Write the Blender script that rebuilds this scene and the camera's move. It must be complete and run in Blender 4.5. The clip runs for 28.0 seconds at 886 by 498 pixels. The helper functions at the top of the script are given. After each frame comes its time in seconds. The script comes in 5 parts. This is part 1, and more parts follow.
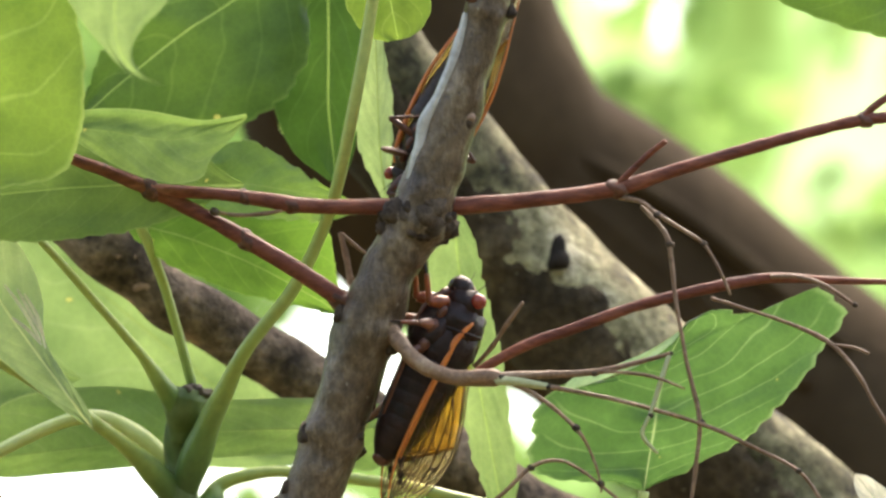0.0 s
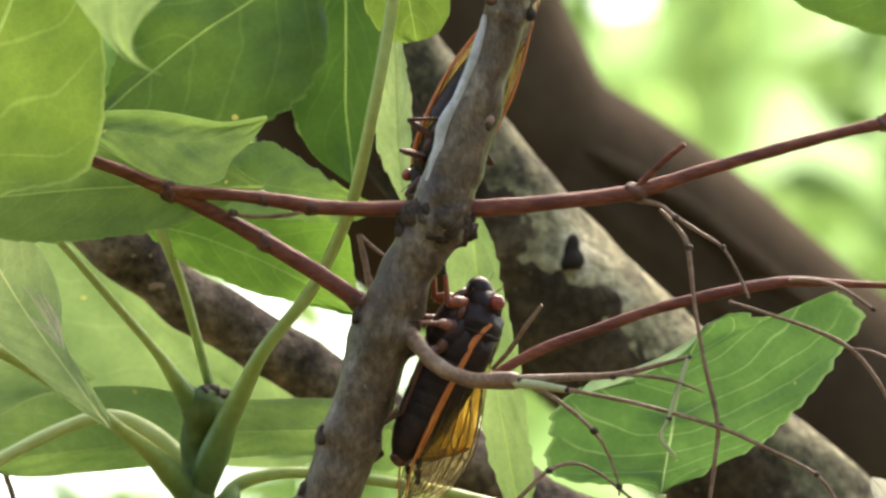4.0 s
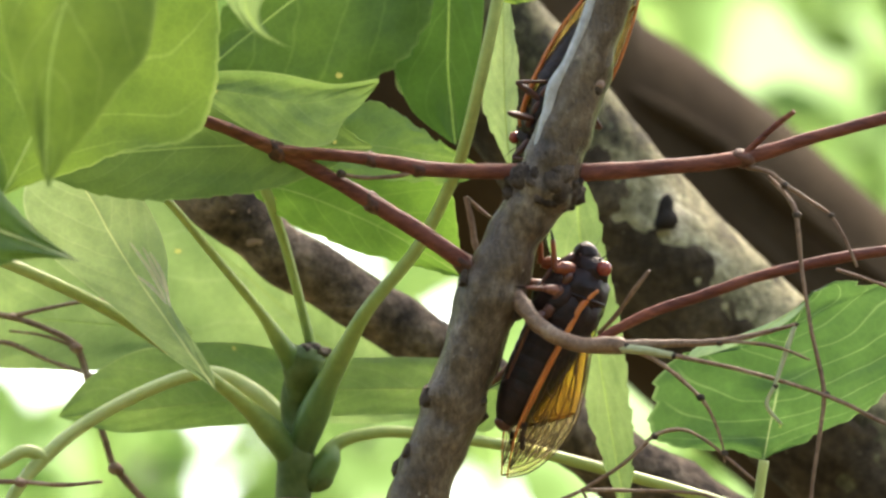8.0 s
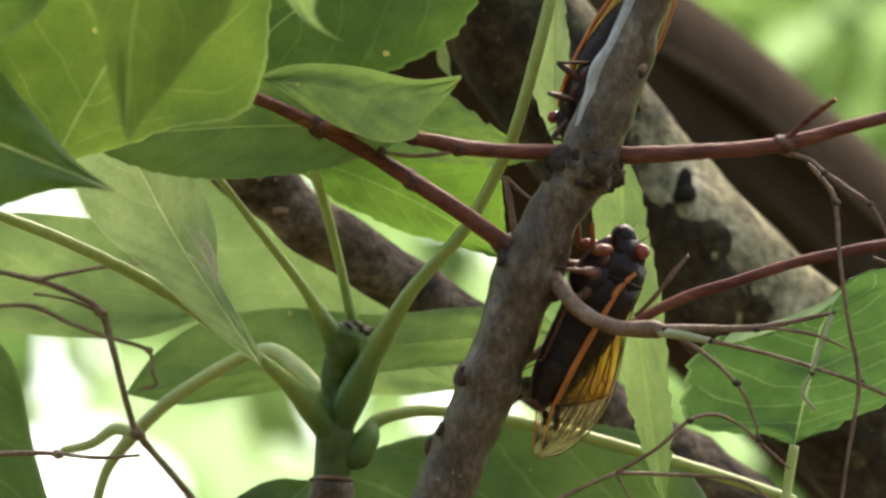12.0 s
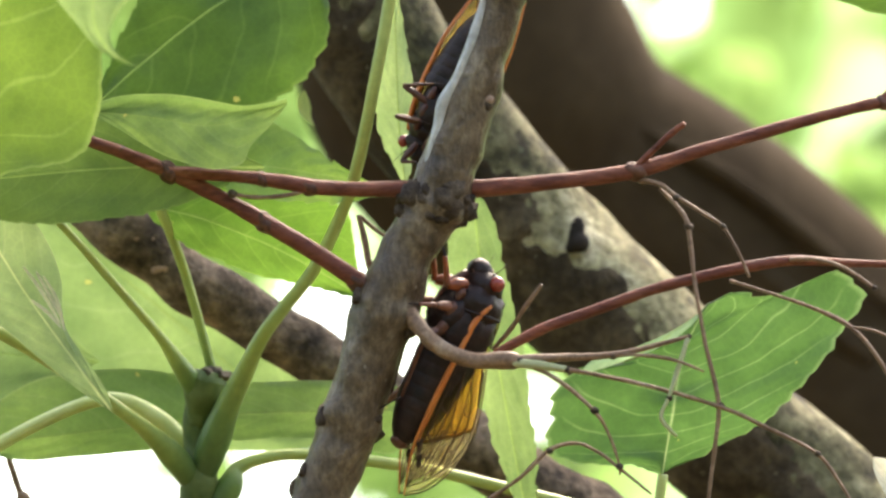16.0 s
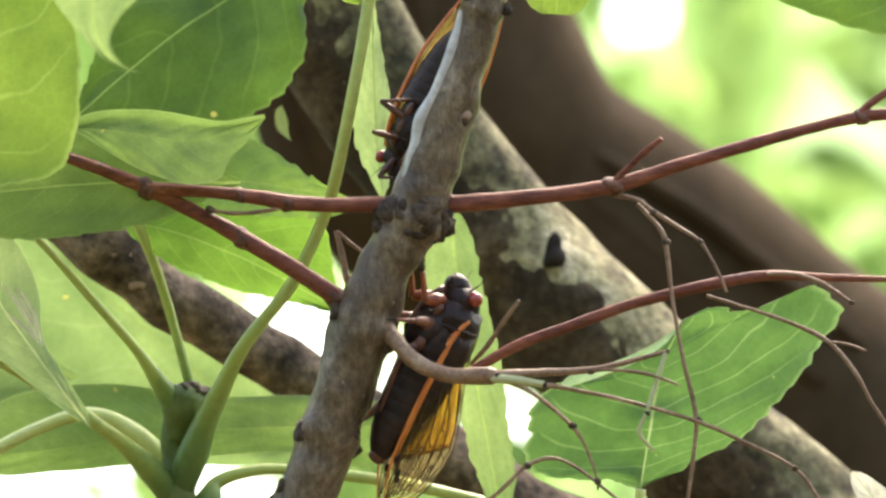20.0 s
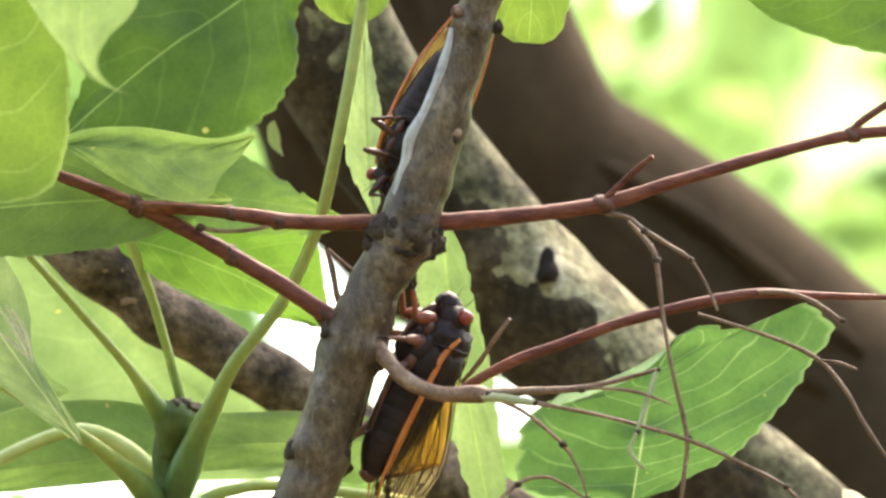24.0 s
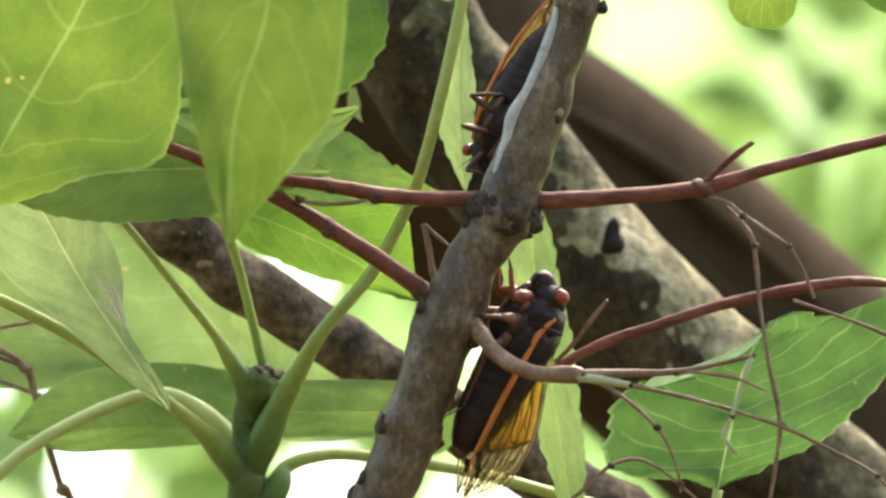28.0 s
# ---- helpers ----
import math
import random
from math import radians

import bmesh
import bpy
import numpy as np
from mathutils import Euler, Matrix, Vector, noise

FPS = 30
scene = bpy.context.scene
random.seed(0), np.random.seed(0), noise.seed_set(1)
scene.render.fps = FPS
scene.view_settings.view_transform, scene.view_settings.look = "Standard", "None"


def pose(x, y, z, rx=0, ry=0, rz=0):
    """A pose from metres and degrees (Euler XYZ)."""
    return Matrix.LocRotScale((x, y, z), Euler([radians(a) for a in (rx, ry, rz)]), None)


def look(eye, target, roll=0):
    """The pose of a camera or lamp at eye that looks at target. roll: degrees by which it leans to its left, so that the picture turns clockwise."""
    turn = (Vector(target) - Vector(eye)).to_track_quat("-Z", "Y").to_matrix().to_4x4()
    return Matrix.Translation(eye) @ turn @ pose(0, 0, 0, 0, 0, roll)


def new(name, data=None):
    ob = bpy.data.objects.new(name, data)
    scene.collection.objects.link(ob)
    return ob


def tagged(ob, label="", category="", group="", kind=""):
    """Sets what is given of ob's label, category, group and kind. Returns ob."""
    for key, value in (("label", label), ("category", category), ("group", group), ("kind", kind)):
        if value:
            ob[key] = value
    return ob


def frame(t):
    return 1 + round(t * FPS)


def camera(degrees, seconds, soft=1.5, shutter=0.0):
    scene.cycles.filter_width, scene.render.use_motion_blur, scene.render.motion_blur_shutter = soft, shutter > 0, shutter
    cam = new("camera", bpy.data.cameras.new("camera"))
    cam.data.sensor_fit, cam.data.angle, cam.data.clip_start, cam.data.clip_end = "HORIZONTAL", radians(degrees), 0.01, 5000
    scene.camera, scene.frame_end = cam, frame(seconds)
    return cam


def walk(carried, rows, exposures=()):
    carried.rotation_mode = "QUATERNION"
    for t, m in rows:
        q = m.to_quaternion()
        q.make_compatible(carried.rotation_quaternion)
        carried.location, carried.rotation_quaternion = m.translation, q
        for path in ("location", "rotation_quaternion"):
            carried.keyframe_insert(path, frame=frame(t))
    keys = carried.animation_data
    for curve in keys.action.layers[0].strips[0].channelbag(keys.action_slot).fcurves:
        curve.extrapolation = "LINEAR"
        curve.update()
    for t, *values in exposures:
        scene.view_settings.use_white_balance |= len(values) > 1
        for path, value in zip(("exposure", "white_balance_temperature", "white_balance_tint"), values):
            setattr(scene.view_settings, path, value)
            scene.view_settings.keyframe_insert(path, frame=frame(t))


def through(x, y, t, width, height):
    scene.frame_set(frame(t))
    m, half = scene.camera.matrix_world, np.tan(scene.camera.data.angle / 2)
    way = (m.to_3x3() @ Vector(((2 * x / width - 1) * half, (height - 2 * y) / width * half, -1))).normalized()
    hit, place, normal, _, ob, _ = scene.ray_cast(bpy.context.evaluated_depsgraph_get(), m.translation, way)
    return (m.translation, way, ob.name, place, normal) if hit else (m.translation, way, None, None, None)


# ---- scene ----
cam = camera(8, 28.0, soft=2.7)
cam.data.dof.use_dof = True
cam.data.dof.focus_distance = 1.0
cam.data.dof.aperture_fstop = 36.0

PATH = [
    (0, -0.00003, -0.00008, 1.60001, 103.9984, -0.0010, -0.0020),
    (0.5, -0.00183, -0.00068, 1.60014, 103.9831, 0.0076, -0.0725),
    (1, -0.00140, 0.00044, 1.60127, 103.9158, -0.0432, -0.0113),
    (1.5, -0.00112, 0.00006, 1.60161, 103.9110, -0.0173, -0.0114),
    (2, -0.00033, -0.00009, 1.60098, 103.9648, -0.0093, 0.0116),
    (2.5, -0.00448, 0.00038, 1.60293, 103.8463, -0.0756, -0.1503),
    (4.5, -0.00766, -0.00145, 1.60494, 103.7328, -0.1627, -0.3324),
    (5, -0.00761, -0.00187, 1.60298, 103.8228, -0.1657, -0.3773),
    (5.5, -0.01277, -0.00224, 1.60510, 103.6681, -0.1108, -0.5088),
    (6, -0.02028, -0.00191, 1.60667, 103.4995, -0.2886, -0.7676),
    (6.5, -0.02669, -0.00274, 1.61018, 103.3442, -0.2670, -1.0488),
    (7, -0.02568, -0.00320, 1.61024, 103.2497, -0.4573, -0.8905),
    (7.5, -0.03779, -0.00342, 1.61685, 102.8494, -0.7679, -1.3498),
    (8, -0.03048, -0.00183, 1.61361, 102.8911, -0.8663, -0.8294),
    (8.5, -0.06419, -0.00440, 1.62125, 102.3648, -1.0265, -2.3036),
    (9, -0.07528, -0.00414, 1.62138, 102.1999, -0.9468, -2.3418),
    (9.5, -0.10029, 0.00071, 1.63669, 101.2822, -1.9163, -2.4625),
    (10, -0.10136, -0.00140, 1.65074, 100.6399, -2.1736, -3.3642),
    (10.5, -0.05542, -0.00300, 1.65126, 100.1240, -3.6321, -0.6616),
    (11, -0.04682, -0.00096, 1.64546, 100.5918, -3.7327, 0.0344),
    (11.5, -0.05130, -0.00077, 1.63879, 101.2821, -3.1989, -1.0757),
    (12, -0.06406, -0.00515, 1.62945, 101.7581, -1.8295, -2.6285),
    (12.5, -0.08519, -0.00384, 1.63566, 101.5400, -1.3115, -3.5198),
    (13, -0.05473, -0.00280, 1.63019, 101.9014, -1.2671, -2.1335),
    (13.5, -0.06082, -0.00410, 1.63411, 101.8889, -0.9387, -2.8203),
    (15.5, -0.00046, 0.00094, 1.60245, 103.7940, -0.0296, 0.0936),
    (16, 0.00028, 0.00208, 1.60020, 103.8587, -0.0721, 0.1705),
    (16.5, -0.00347, 0.00160, 1.60196, 103.7957, -0.1242, -0.1022),
    (17, -0.01056, 0.00133, 1.60108, 103.7705, -0.2206, -0.4664),
    (17.5, -0.00689, 0.00205, 1.60032, 103.8487, -0.0594, -0.2241),
    (18, 0.00143, 0.00184, 1.59850, 103.9831, -0.0395, 0.0818),
    (18.5, 0.00447, 0.00283, 1.59742, 104.0825, 0.1462, 0.2300),
    (19, 0.00192, 0.00252, 1.59735, 104.0499, 0.1172, 0.2104),
    (19.5, 0.00043, 0.00231, 1.60062, 103.9169, 0.0611, 0.1114),
    (20, -0.00070, 0.00099, 1.60060, 103.9617, 0.1083, -0.0518),
    (20.5, 0.00162, 0.00124, 1.60035, 103.9858, 0.0433, 0.0809),
    (21, 0.00137, 0.00109, 1.60219, 103.9308, 0.1461, 0.0504),
    (21.5, 0.00254, 0.00022, 1.60329, 103.8650, 0.0973, 0.0900),
    (23.5, 0.00527, 0.00191, 1.60338, 103.9159, 0.1099, 0.1661),
    (24, 0.00290, 0.00064, 1.60601, 103.8178, 0.0679, 0.0640),
    (24.5, 0.00394, 0.00082, 1.60367, 103.8753, 0.0112, 0.0577),
    (25, 0.00196, 0.00060, 1.60515, 103.8560, 0.0184, -0.0080),
    (25.5, -0.00220, -0.00004, 1.60803, 103.6468, -0.1339, -0.1484),
    (26, -0.00265, -0.00049, 1.60890, 103.6559, -0.0999, -0.2631),
    (26.5, -0.00372, 0.00060, 1.60787, 103.6674, -0.2168, -0.3181),
    (27, -0.02036, -0.00160, 1.61371, 103.2765, -0.4924, -1.0017),
    (27.5, -0.03377, -0.00197, 1.61807, 102.9888, -0.8552, -1.6614),
    (28, -0.04852, -0.00246, 1.62142, 102.6942, -1.1361, -2.3362)
]
walk(cam, [(t, pose(x, y, z, rx, ry, rz)) for t, x, y, z, rx, ry, rz in PATH], [(t, s + 0.16, 7300, 11) for t, s in ((0, 1.7), (2, 1.63), (5, 1.5), (7, 1.63), (8, 1.62), (9, 1.42), (10, 1.1), (11, 0.52), (12, 1.06), (13, 1.19), (15.5, 1.73), (20, 1.88), (24, 2.02), (27, 1.96), (28, 1.64))])

# ---- light ----
world = bpy.data.worlds.new("world")
scene.world = world
world.use_nodes = True
sky = world.node_tree.nodes.new("ShaderNodeTexSky")
sky.sky_type, sky.sun_disc = "NISHITA", False
sky.air_density, sky.dust_density = 1.0, 4.0
sky.sun_elevation, sky.sun_rotation = radians(58), radians(25)
world.node_tree.links.new(sky.outputs[0], world.node_tree.nodes["Background"].inputs[0])
world.node_tree.nodes["Background"].inputs[1].default_value = 0.19
sun_data = bpy.data.lights.new("sun", "SUN")
sun_data.energy, sun_data.angle, sun_data.color = 1.1, radians(18), (1.0, 0.95, 0.86)
sun = new("sun", sun_data)
sun.matrix_world = look((1.13, 2.42, 4.27), (0, 0, 0))

# ---- materials ----
def principled(name, rough=0.6, spec=0.3):
    m = bpy.data.materials.new(name)
    m.use_nodes = True
    nt = m.node_tree
    b = nt.nodes["Principled BSDF"]
    b.inputs["Roughness"].default_value = rough
    b.inputs["Specular IOR Level"].default_value = spec
    return m, nt, b


def ramp(nt, src, stops):
    r = nt.nodes.new("ShaderNodeValToRGB")
    while len(r.color_ramp.elements) < len(stops):
        r.color_ramp.elements.new(0.5)
    for e, (p, c) in zip(r.color_ramp.elements, stops):
        e.position, e.color = p, (*c, 1)
    nt.links.new(src, r.inputs[0])
    return r.outputs[0]


def noise_node(nt, vec, scale, detail=4, rough=0.6):
    n = nt.nodes.new("ShaderNodeTexNoise")
    n.inputs["Scale"].default_value, n.inputs["Detail"].default_value, n.inputs["Roughness"].default_value = scale, detail, rough
    nt.links.new(vec, n.inputs["Vector"])
    return n.outputs["Fac"]


def mix(nt, fac, a, b, mode="MIX"):
    n = nt.nodes.new("ShaderNodeMix")
    n.data_type, n.blend_type = "RGBA", mode
    for sock, v in ((n.inputs[0], fac), (n.inputs[6], a), (n.inputs[7], b)):
        if isinstance(v, (int, float)):
            sock.default_value = v
        elif isinstance(v, tuple):
            sock.default_value = (*v, 1)
        else:
            nt.links.new(v, sock)
    return n.outputs[2]


def arith(nt, op, a, b=0.0, c=0.0):
    n = nt.nodes.new("ShaderNodeMath")
    n.operation = op
    for sock, v in zip(n.inputs, (a, b, c)):
        if isinstance(v, (int, float)):
            sock.default_value = v
        else:
            nt.links.new(v, sock)
    return n.outputs[0]


def bump(nt, b, height, strength, dist):
    n = nt.nodes.new("ShaderNodeBump")
    n.inputs["Strength"].default_value, n.inputs["Distance"].default_value = strength, dist
    nt.links.new(height, n.inputs["Height"])
    nt.links.new(n.outputs[0], b.inputs["Normal"])
    return n.outputs[0]


def bark(name, stops, scale, fine, spots=None, rough=0.75, depth=0.0006, stretch=(1, 1, 1), moss=0, bite=1.0):
    """Bark: patches at one scale, grain at another, and light lenticels where spots is given."""
    m, nt, b = principled(name, rough, 0.25)
    tc = nt.nodes.new("ShaderNodeTexCoord")
    mp = nt.nodes.new("ShaderNodeMapping")
    mp.inputs["Scale"].default_value = stretch
    nt.links.new(tc.outputs["Object"], mp.inputs[0])
    v = mp.outputs[0]
    big, grain = noise_node(nt, v, scale, 5, 0.65), noise_node(nt, v, fine, 4, 0.7)
    col = ramp(nt, big, stops)
    shade = ramp(nt, grain, [(0.3, tuple(1 - bite * v for v in (0.55, 0.57, 0.59))), (0.7, tuple(1 + bite * v for v in (0.3, 0.27, 0.24)))])
    col = mix(nt, 1.0, col, shade, "MULTIPLY")
    if moss:
        col = mix(nt, 1.0, col, ramp(nt, noise_node(nt, v, moss, 3), [(0.46, (0.36, 0.36, 0.29)), (0.58, (1.05, 1.04, 1.0))]), "MULTIPLY")
    if spots:
        vo = nt.nodes.new("ShaderNodeTexVoronoi")
        vo.inputs["Scale"].default_value = spots[0]
        nt.links.new(v, vo.inputs["Vector"])
        dot = ramp(nt, vo.outputs["Distance"], [(0.04, (0.8, 0.8, 0.8)), (0.11, (0, 0, 0))])
        col = mix(nt, dot, col, spots[1])
    nt.links.new(col, b.inputs["Base Color"])
    bump(nt, b, arith(nt, "ADD", arith(nt, "MULTIPLY", big, 1.0), arith(nt, "MULTIPLY", grain, 0.5)), 0.8, depth)
    return m


def leaf_material(name, face, glow, vein, share=0.5, veins=7, rough=0.42, spec=0.35, side_share=0.28):
    """A leaf: a glossy face and light that comes through, side veins and blotches along its own length and width."""
    m, nt, b = principled(name, rough, spec)
    uv = nt.nodes.new("ShaderNodeUVMap")
    sep = nt.nodes.new("ShaderNodeSeparateXYZ")
    nt.links.new(uv.outputs[0], sep.inputs[0])
    s, c = sep.outputs[0], arith(nt, "ABSOLUTE", arith(nt, "MULTIPLY_ADD", sep.outputs[1], 2.0, -1.0))
    tc = nt.nodes.new("ShaderNodeTexCoord")
    info = nt.nodes.new("ShaderNodeObjectInfo")
    wob = noise_node(nt, tc.outputs["Object"], 60, 2)
    q = arith(nt, "MULTIPLY_ADD", s, veins, arith(nt, "MULTIPLY", arith(nt, "POWER", c, 1.35), -1.9))
    q = arith(nt, "ADD", q, arith(nt, "MULTIPLY", wob, 0.9))
    d = arith(nt, "ABSOLUTE", arith(nt, "SUBTRACT", arith(nt, "FRACT", q), 0.5))
    side = ramp(nt, d, [(0.01, (1, 1, 1)), (0.055, (0, 0, 0))])
    rim = ramp(nt, c, [(0.75, (1, 1, 1)), (0.97, (0, 0, 0))])
    side = mix(nt, 1.0, side, rim, "MULTIPLY")
    mid = ramp(nt, c, [(0.005, (0.7, 0.7, 0.7)), (0.02, (0, 0, 0))])
    lip = ramp(nt, c, [(0.955, (0, 0, 0)), (0.99, (0.6, 0.6, 0.6))])
    mid = mix(nt, 1.0, mid, lip, "ADD")
    mask = mix(nt, 1.0, mix(nt, side_share, (0, 0, 0), side), mid, "ADD")
    blotch = noise_node(nt, tc.outputs["Object"], 45, 3)
    cells = nt.nodes.new("ShaderNodeTexVoronoi")
    cells.feature = "DISTANCE_TO_EDGE"
    cells.inputs["Scale"].default_value = 700
    nt.links.new(tc.outputs["Object"], cells.inputs["Vector"])
    net = ramp(nt, cells.outputs["Distance"], [(0.0, (1.07, 1.07, 1.03)), (0.14, (0.98, 0.98, 0.98))])
    tone = ramp(nt, blotch, [(0.3, (0.7, 0.75, 0.7)), (0.7, (1.25, 1.2, 1.14))])
    mottle = ramp(nt, noise_node(nt, tc.outputs["Object"], 190, 4, 0.7), [(0.3, (0.84, 0.86, 0.82)), (0.7, (1.14, 1.12, 1.1))])
    tone = mix(nt, 1.0, tone, mottle, "MULTIPLY")
    tone = mix(nt, 1.0, tone, net, "MULTIPLY")
    spots = ramp(nt, noise_node(nt, tc.outputs["Object"], 240, 1), [(0.77, (0, 0, 0)), (0.785, (1, 1, 1))])
    own = arith(nt, "MULTIPLY_ADD", info.outputs["Random"], 0.3, 0.85)
    grey = nt.nodes.new("ShaderNodeCombineColor")
    for i in range(3):
        nt.links.new(own, grey.inputs[i])

    def coloured(base):
        col = mix(nt, mask, base, vein)
        col = mix(nt, 1.0, mix(nt, 1.0, col, tone, "MULTIPLY"), grey.outputs[0], "MULTIPLY")
        return mix(nt, spots, col, (0.45, 0.42, 0.12))

    nt.links.new(coloured(face), b.inputs["Base Color"])
    t = nt.nodes.new("ShaderNodeBsdfTranslucent")
    nt.links.new(coloured(glow), t.inputs["Color"])
    height = arith(nt, "ADD", arith(nt, "MULTIPLY", d, 0.5), arith(nt, "MULTIPLY", blotch, 0.6))
    nt.links.new(bump(nt, b, height, 0.5, 0.0006), t.inputs["Normal"])
    mx = nt.nodes.new("ShaderNodeMixShader")
    mx.inputs[0].default_value = share
    nt.links.new(b.outputs[0], mx.inputs[1])
    nt.links.new(t.outputs[0], mx.inputs[2])
    nt.links.new(mx.outputs[0], nt.nodes["Material Output"].inputs["Surface"])
    return m


def plain(name, col, col2, scale=300, rough=0.5, spec=0.4, depth=0.0001):
    m, nt, b = principled(name, rough, spec)
    tc = nt.nodes.new("ShaderNodeTexCoord")
    n = noise_node(nt, tc.outputs["Object"], scale, 4)
    nt.links.new(ramp(nt, n, [(0.3, col), (0.7, col2)]), b.inputs["Base Color"])
    bump(nt, b, n, 0.5, depth)
    return m


TWIG = bark("twig_bark", [(0.3, (0.054, 0.036, 0.021)), (0.45, (0.112, 0.078, 0.047)), (0.58, (0.172, 0.126, 0.079)), (0.74, (0.32, 0.262, 0.185))], 230, 1000, (420, (0.36, 0.31, 0.23)), 0.3, 0.0008, stretch=(1, 1, 0.6), bite=1.0)
TWIG.node_tree.nodes["Principled BSDF"].inputs["Specular IOR Level"].default_value = 0.35
REDTWIG = bark("red_twig_bark", [(0.3, (0.11, 0.032, 0.02)), (0.48, (0.185, 0.058, 0.036)), (0.62, (0.25, 0.088, 0.052)), (0.76, (0.34, 0.15, 0.095))], 260, 1300, (520, (0.12, 0.05, 0.035)), 0.55, 0.0005, stretch=(0.3, 1, 1), bite=0.8)
DRYTWIG = bark("dry_twig_bark", [(0.3, (0.17, 0.098, 0.06)), (0.55, (0.29, 0.182, 0.114)), (0.75, (0.46, 0.34, 0.235))], 190, 1200, None, 0.5, 0.0004, bite=0.7)
LIMB = bark("lichen_limb_bark", [(0.36, (0.055, 0.048, 0.028)), (0.43, (0.14, 0.128, 0.066)), (0.5, (0.27, 0.25, 0.14)), (0.58, (0.39, 0.365, 0.22)), (0.69, (0.56, 0.52, 0.36))], 105, 480, (150, (0.1, 0.11, 0.055)), 0.85, 0.0016, moss=26, bite=1.2)
# moss colour, darkened to carry the limb's shaded side too
MOSSSHADE = bark("limb_moss_and_shade", [(0.34, (0.028, 0.02, 0.011)), (0.46, (0.058, 0.043, 0.024)), (0.58, (0.095, 0.072, 0.042)), (0.7, (0.17, 0.14, 0.085))], 95, 520, (260, (0.2, 0.17, 0.11)), 0.9, 0.0014)
BROWNLIMB = bark("flaking_branch_bark", [(0.36, (0.045, 0.033, 0.022)), (0.45, (0.11, 0.08, 0.054)), (0.52, (0.17, 0.126, 0.087)), (0.6, (0.24, 0.178, 0.122)), (0.7, (0.4, 0.275, 0.19))], 150, 520, None, 0.85, 0.0018, bite=1.15)
TRUNK = bark("dark_trunk_bark", [(0.3, (0.04, 0.026, 0.014)), (0.7, (0.07, 0.049, 0.026))], 22, 150, None, 0.95, 0.002, bite=0.4)
TRUNK.node_tree.nodes["Principled BSDF"].inputs["Specular IOR Level"].default_value = 0.08
STEM = plain("green_stem", (0.06, 0.1, 0.022), (0.13, 0.172, 0.052), 260, 0.5, 0.3, 0.0002)
PETIOLE = plain("petiole", (0.46, 0.54, 0.16), (0.6, 0.66, 0.26), 200, 0.35, 0.45)


def stalk_material():
    """A leaf stalk that grows from mid green at its swollen foot to yellow-green further out."""
    m, nt, b = principled("leaf_stalk", 0.38, 0.4)
    uv, tc = nt.nodes.new("ShaderNodeUVMap"), nt.nodes.new("ShaderNodeTexCoord")
    sep = nt.nodes.new("ShaderNodeSeparateXYZ")
    nt.links.new(uv.outputs[0], sep.inputs[0])
    n = noise_node(nt, tc.outputs["Object"], 160, 4)
    way = arith(nt, "MULTIPLY_ADD", n, 0.2, arith(nt, "SUBTRACT", sep.outputs[0], 0.1))
    col = ramp(nt, way, [(0.08, (0.07, 0.125, 0.035)), (0.22, (0.13, 0.22, 0.055)), (0.42, (0.34, 0.44, 0.11)), (0.9, (0.45, 0.54, 0.17))])
    tone = ramp(nt, noise_node(nt, tc.outputs["Object"], 600, 3), [(0.3, (0.85, 0.86, 0.84)), (0.7, (1.08, 1.06, 1.02))])
    nt.links.new(mix(nt, 1.0, col, tone, "MULTIPLY"), b.inputs["Base Color"])
    bump(nt, b, n, 0.3, 0.0001)
    return m


STALK = stalk_material()
PALESTALK = plain("pale_dry_stalk", (0.34, 0.36, 0.17), (0.5, 0.5, 0.28), 400, 0.5, 0.3)
BUD = plain("bud_scar", (0.035, 0.03, 0.018), (0.1, 0.075, 0.045), 700, 0.7, 0.3, 0.0006)
NODEBARK = bark("node_bark", [(0.3, (0.03, 0.021, 0.015)), (0.5, (0.07, 0.05, 0.034)), (0.72, (0.15, 0.11, 0.07))], 300, 1300, None, 0.8, 0.0008, bite=0.8)
REDNODE = bark("red_node_bark", [(0.35, (0.08, 0.036, 0.024)), (0.55, (0.15, 0.066, 0.04)), (0.75, (0.25, 0.125, 0.08))], 300, 1100, None, 0.5, 0.0004)
# whitish colour of the highlight strip on the main stem
RIMSHINE = plain("painted_rim_shine", (0.3, 0.285, 0.245), (0.66, 0.64, 0.59), 330, 0.25, 0.7, 0.0005)
FLAKE = plain("bark_flake", (0.24, 0.15, 0.1), (0.4, 0.27, 0.19), 260, 0.8, 0.2, 0.0003)
HOLLOW = plain("hollow", (0.012, 0.009, 0.006), (0.03, 0.022, 0.015), 300, 0.8, 0.2)
GREEN = leaf_material("leaf_green", (0.052, 0.09, 0.024), (0.078, 0.155, 0.026), (0.14, 0.22, 0.06), 0.5)
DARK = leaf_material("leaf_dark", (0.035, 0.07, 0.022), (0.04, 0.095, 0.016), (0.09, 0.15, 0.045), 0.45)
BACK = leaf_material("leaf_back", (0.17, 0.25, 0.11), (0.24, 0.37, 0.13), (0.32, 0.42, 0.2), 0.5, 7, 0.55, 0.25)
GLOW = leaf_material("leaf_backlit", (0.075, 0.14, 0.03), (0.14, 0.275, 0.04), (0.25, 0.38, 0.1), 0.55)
FRESH = leaf_material("leaf_fresh", (0.085, 0.14, 0.036), (0.13, 0.215, 0.034), (0.25, 0.34, 0.11), 0.52)
SOFT = leaf_material("leaf_soft", (0.15, 0.235, 0.075), (0.18, 0.3, 0.06), (0.23, 0.33, 0.12), 0.45)
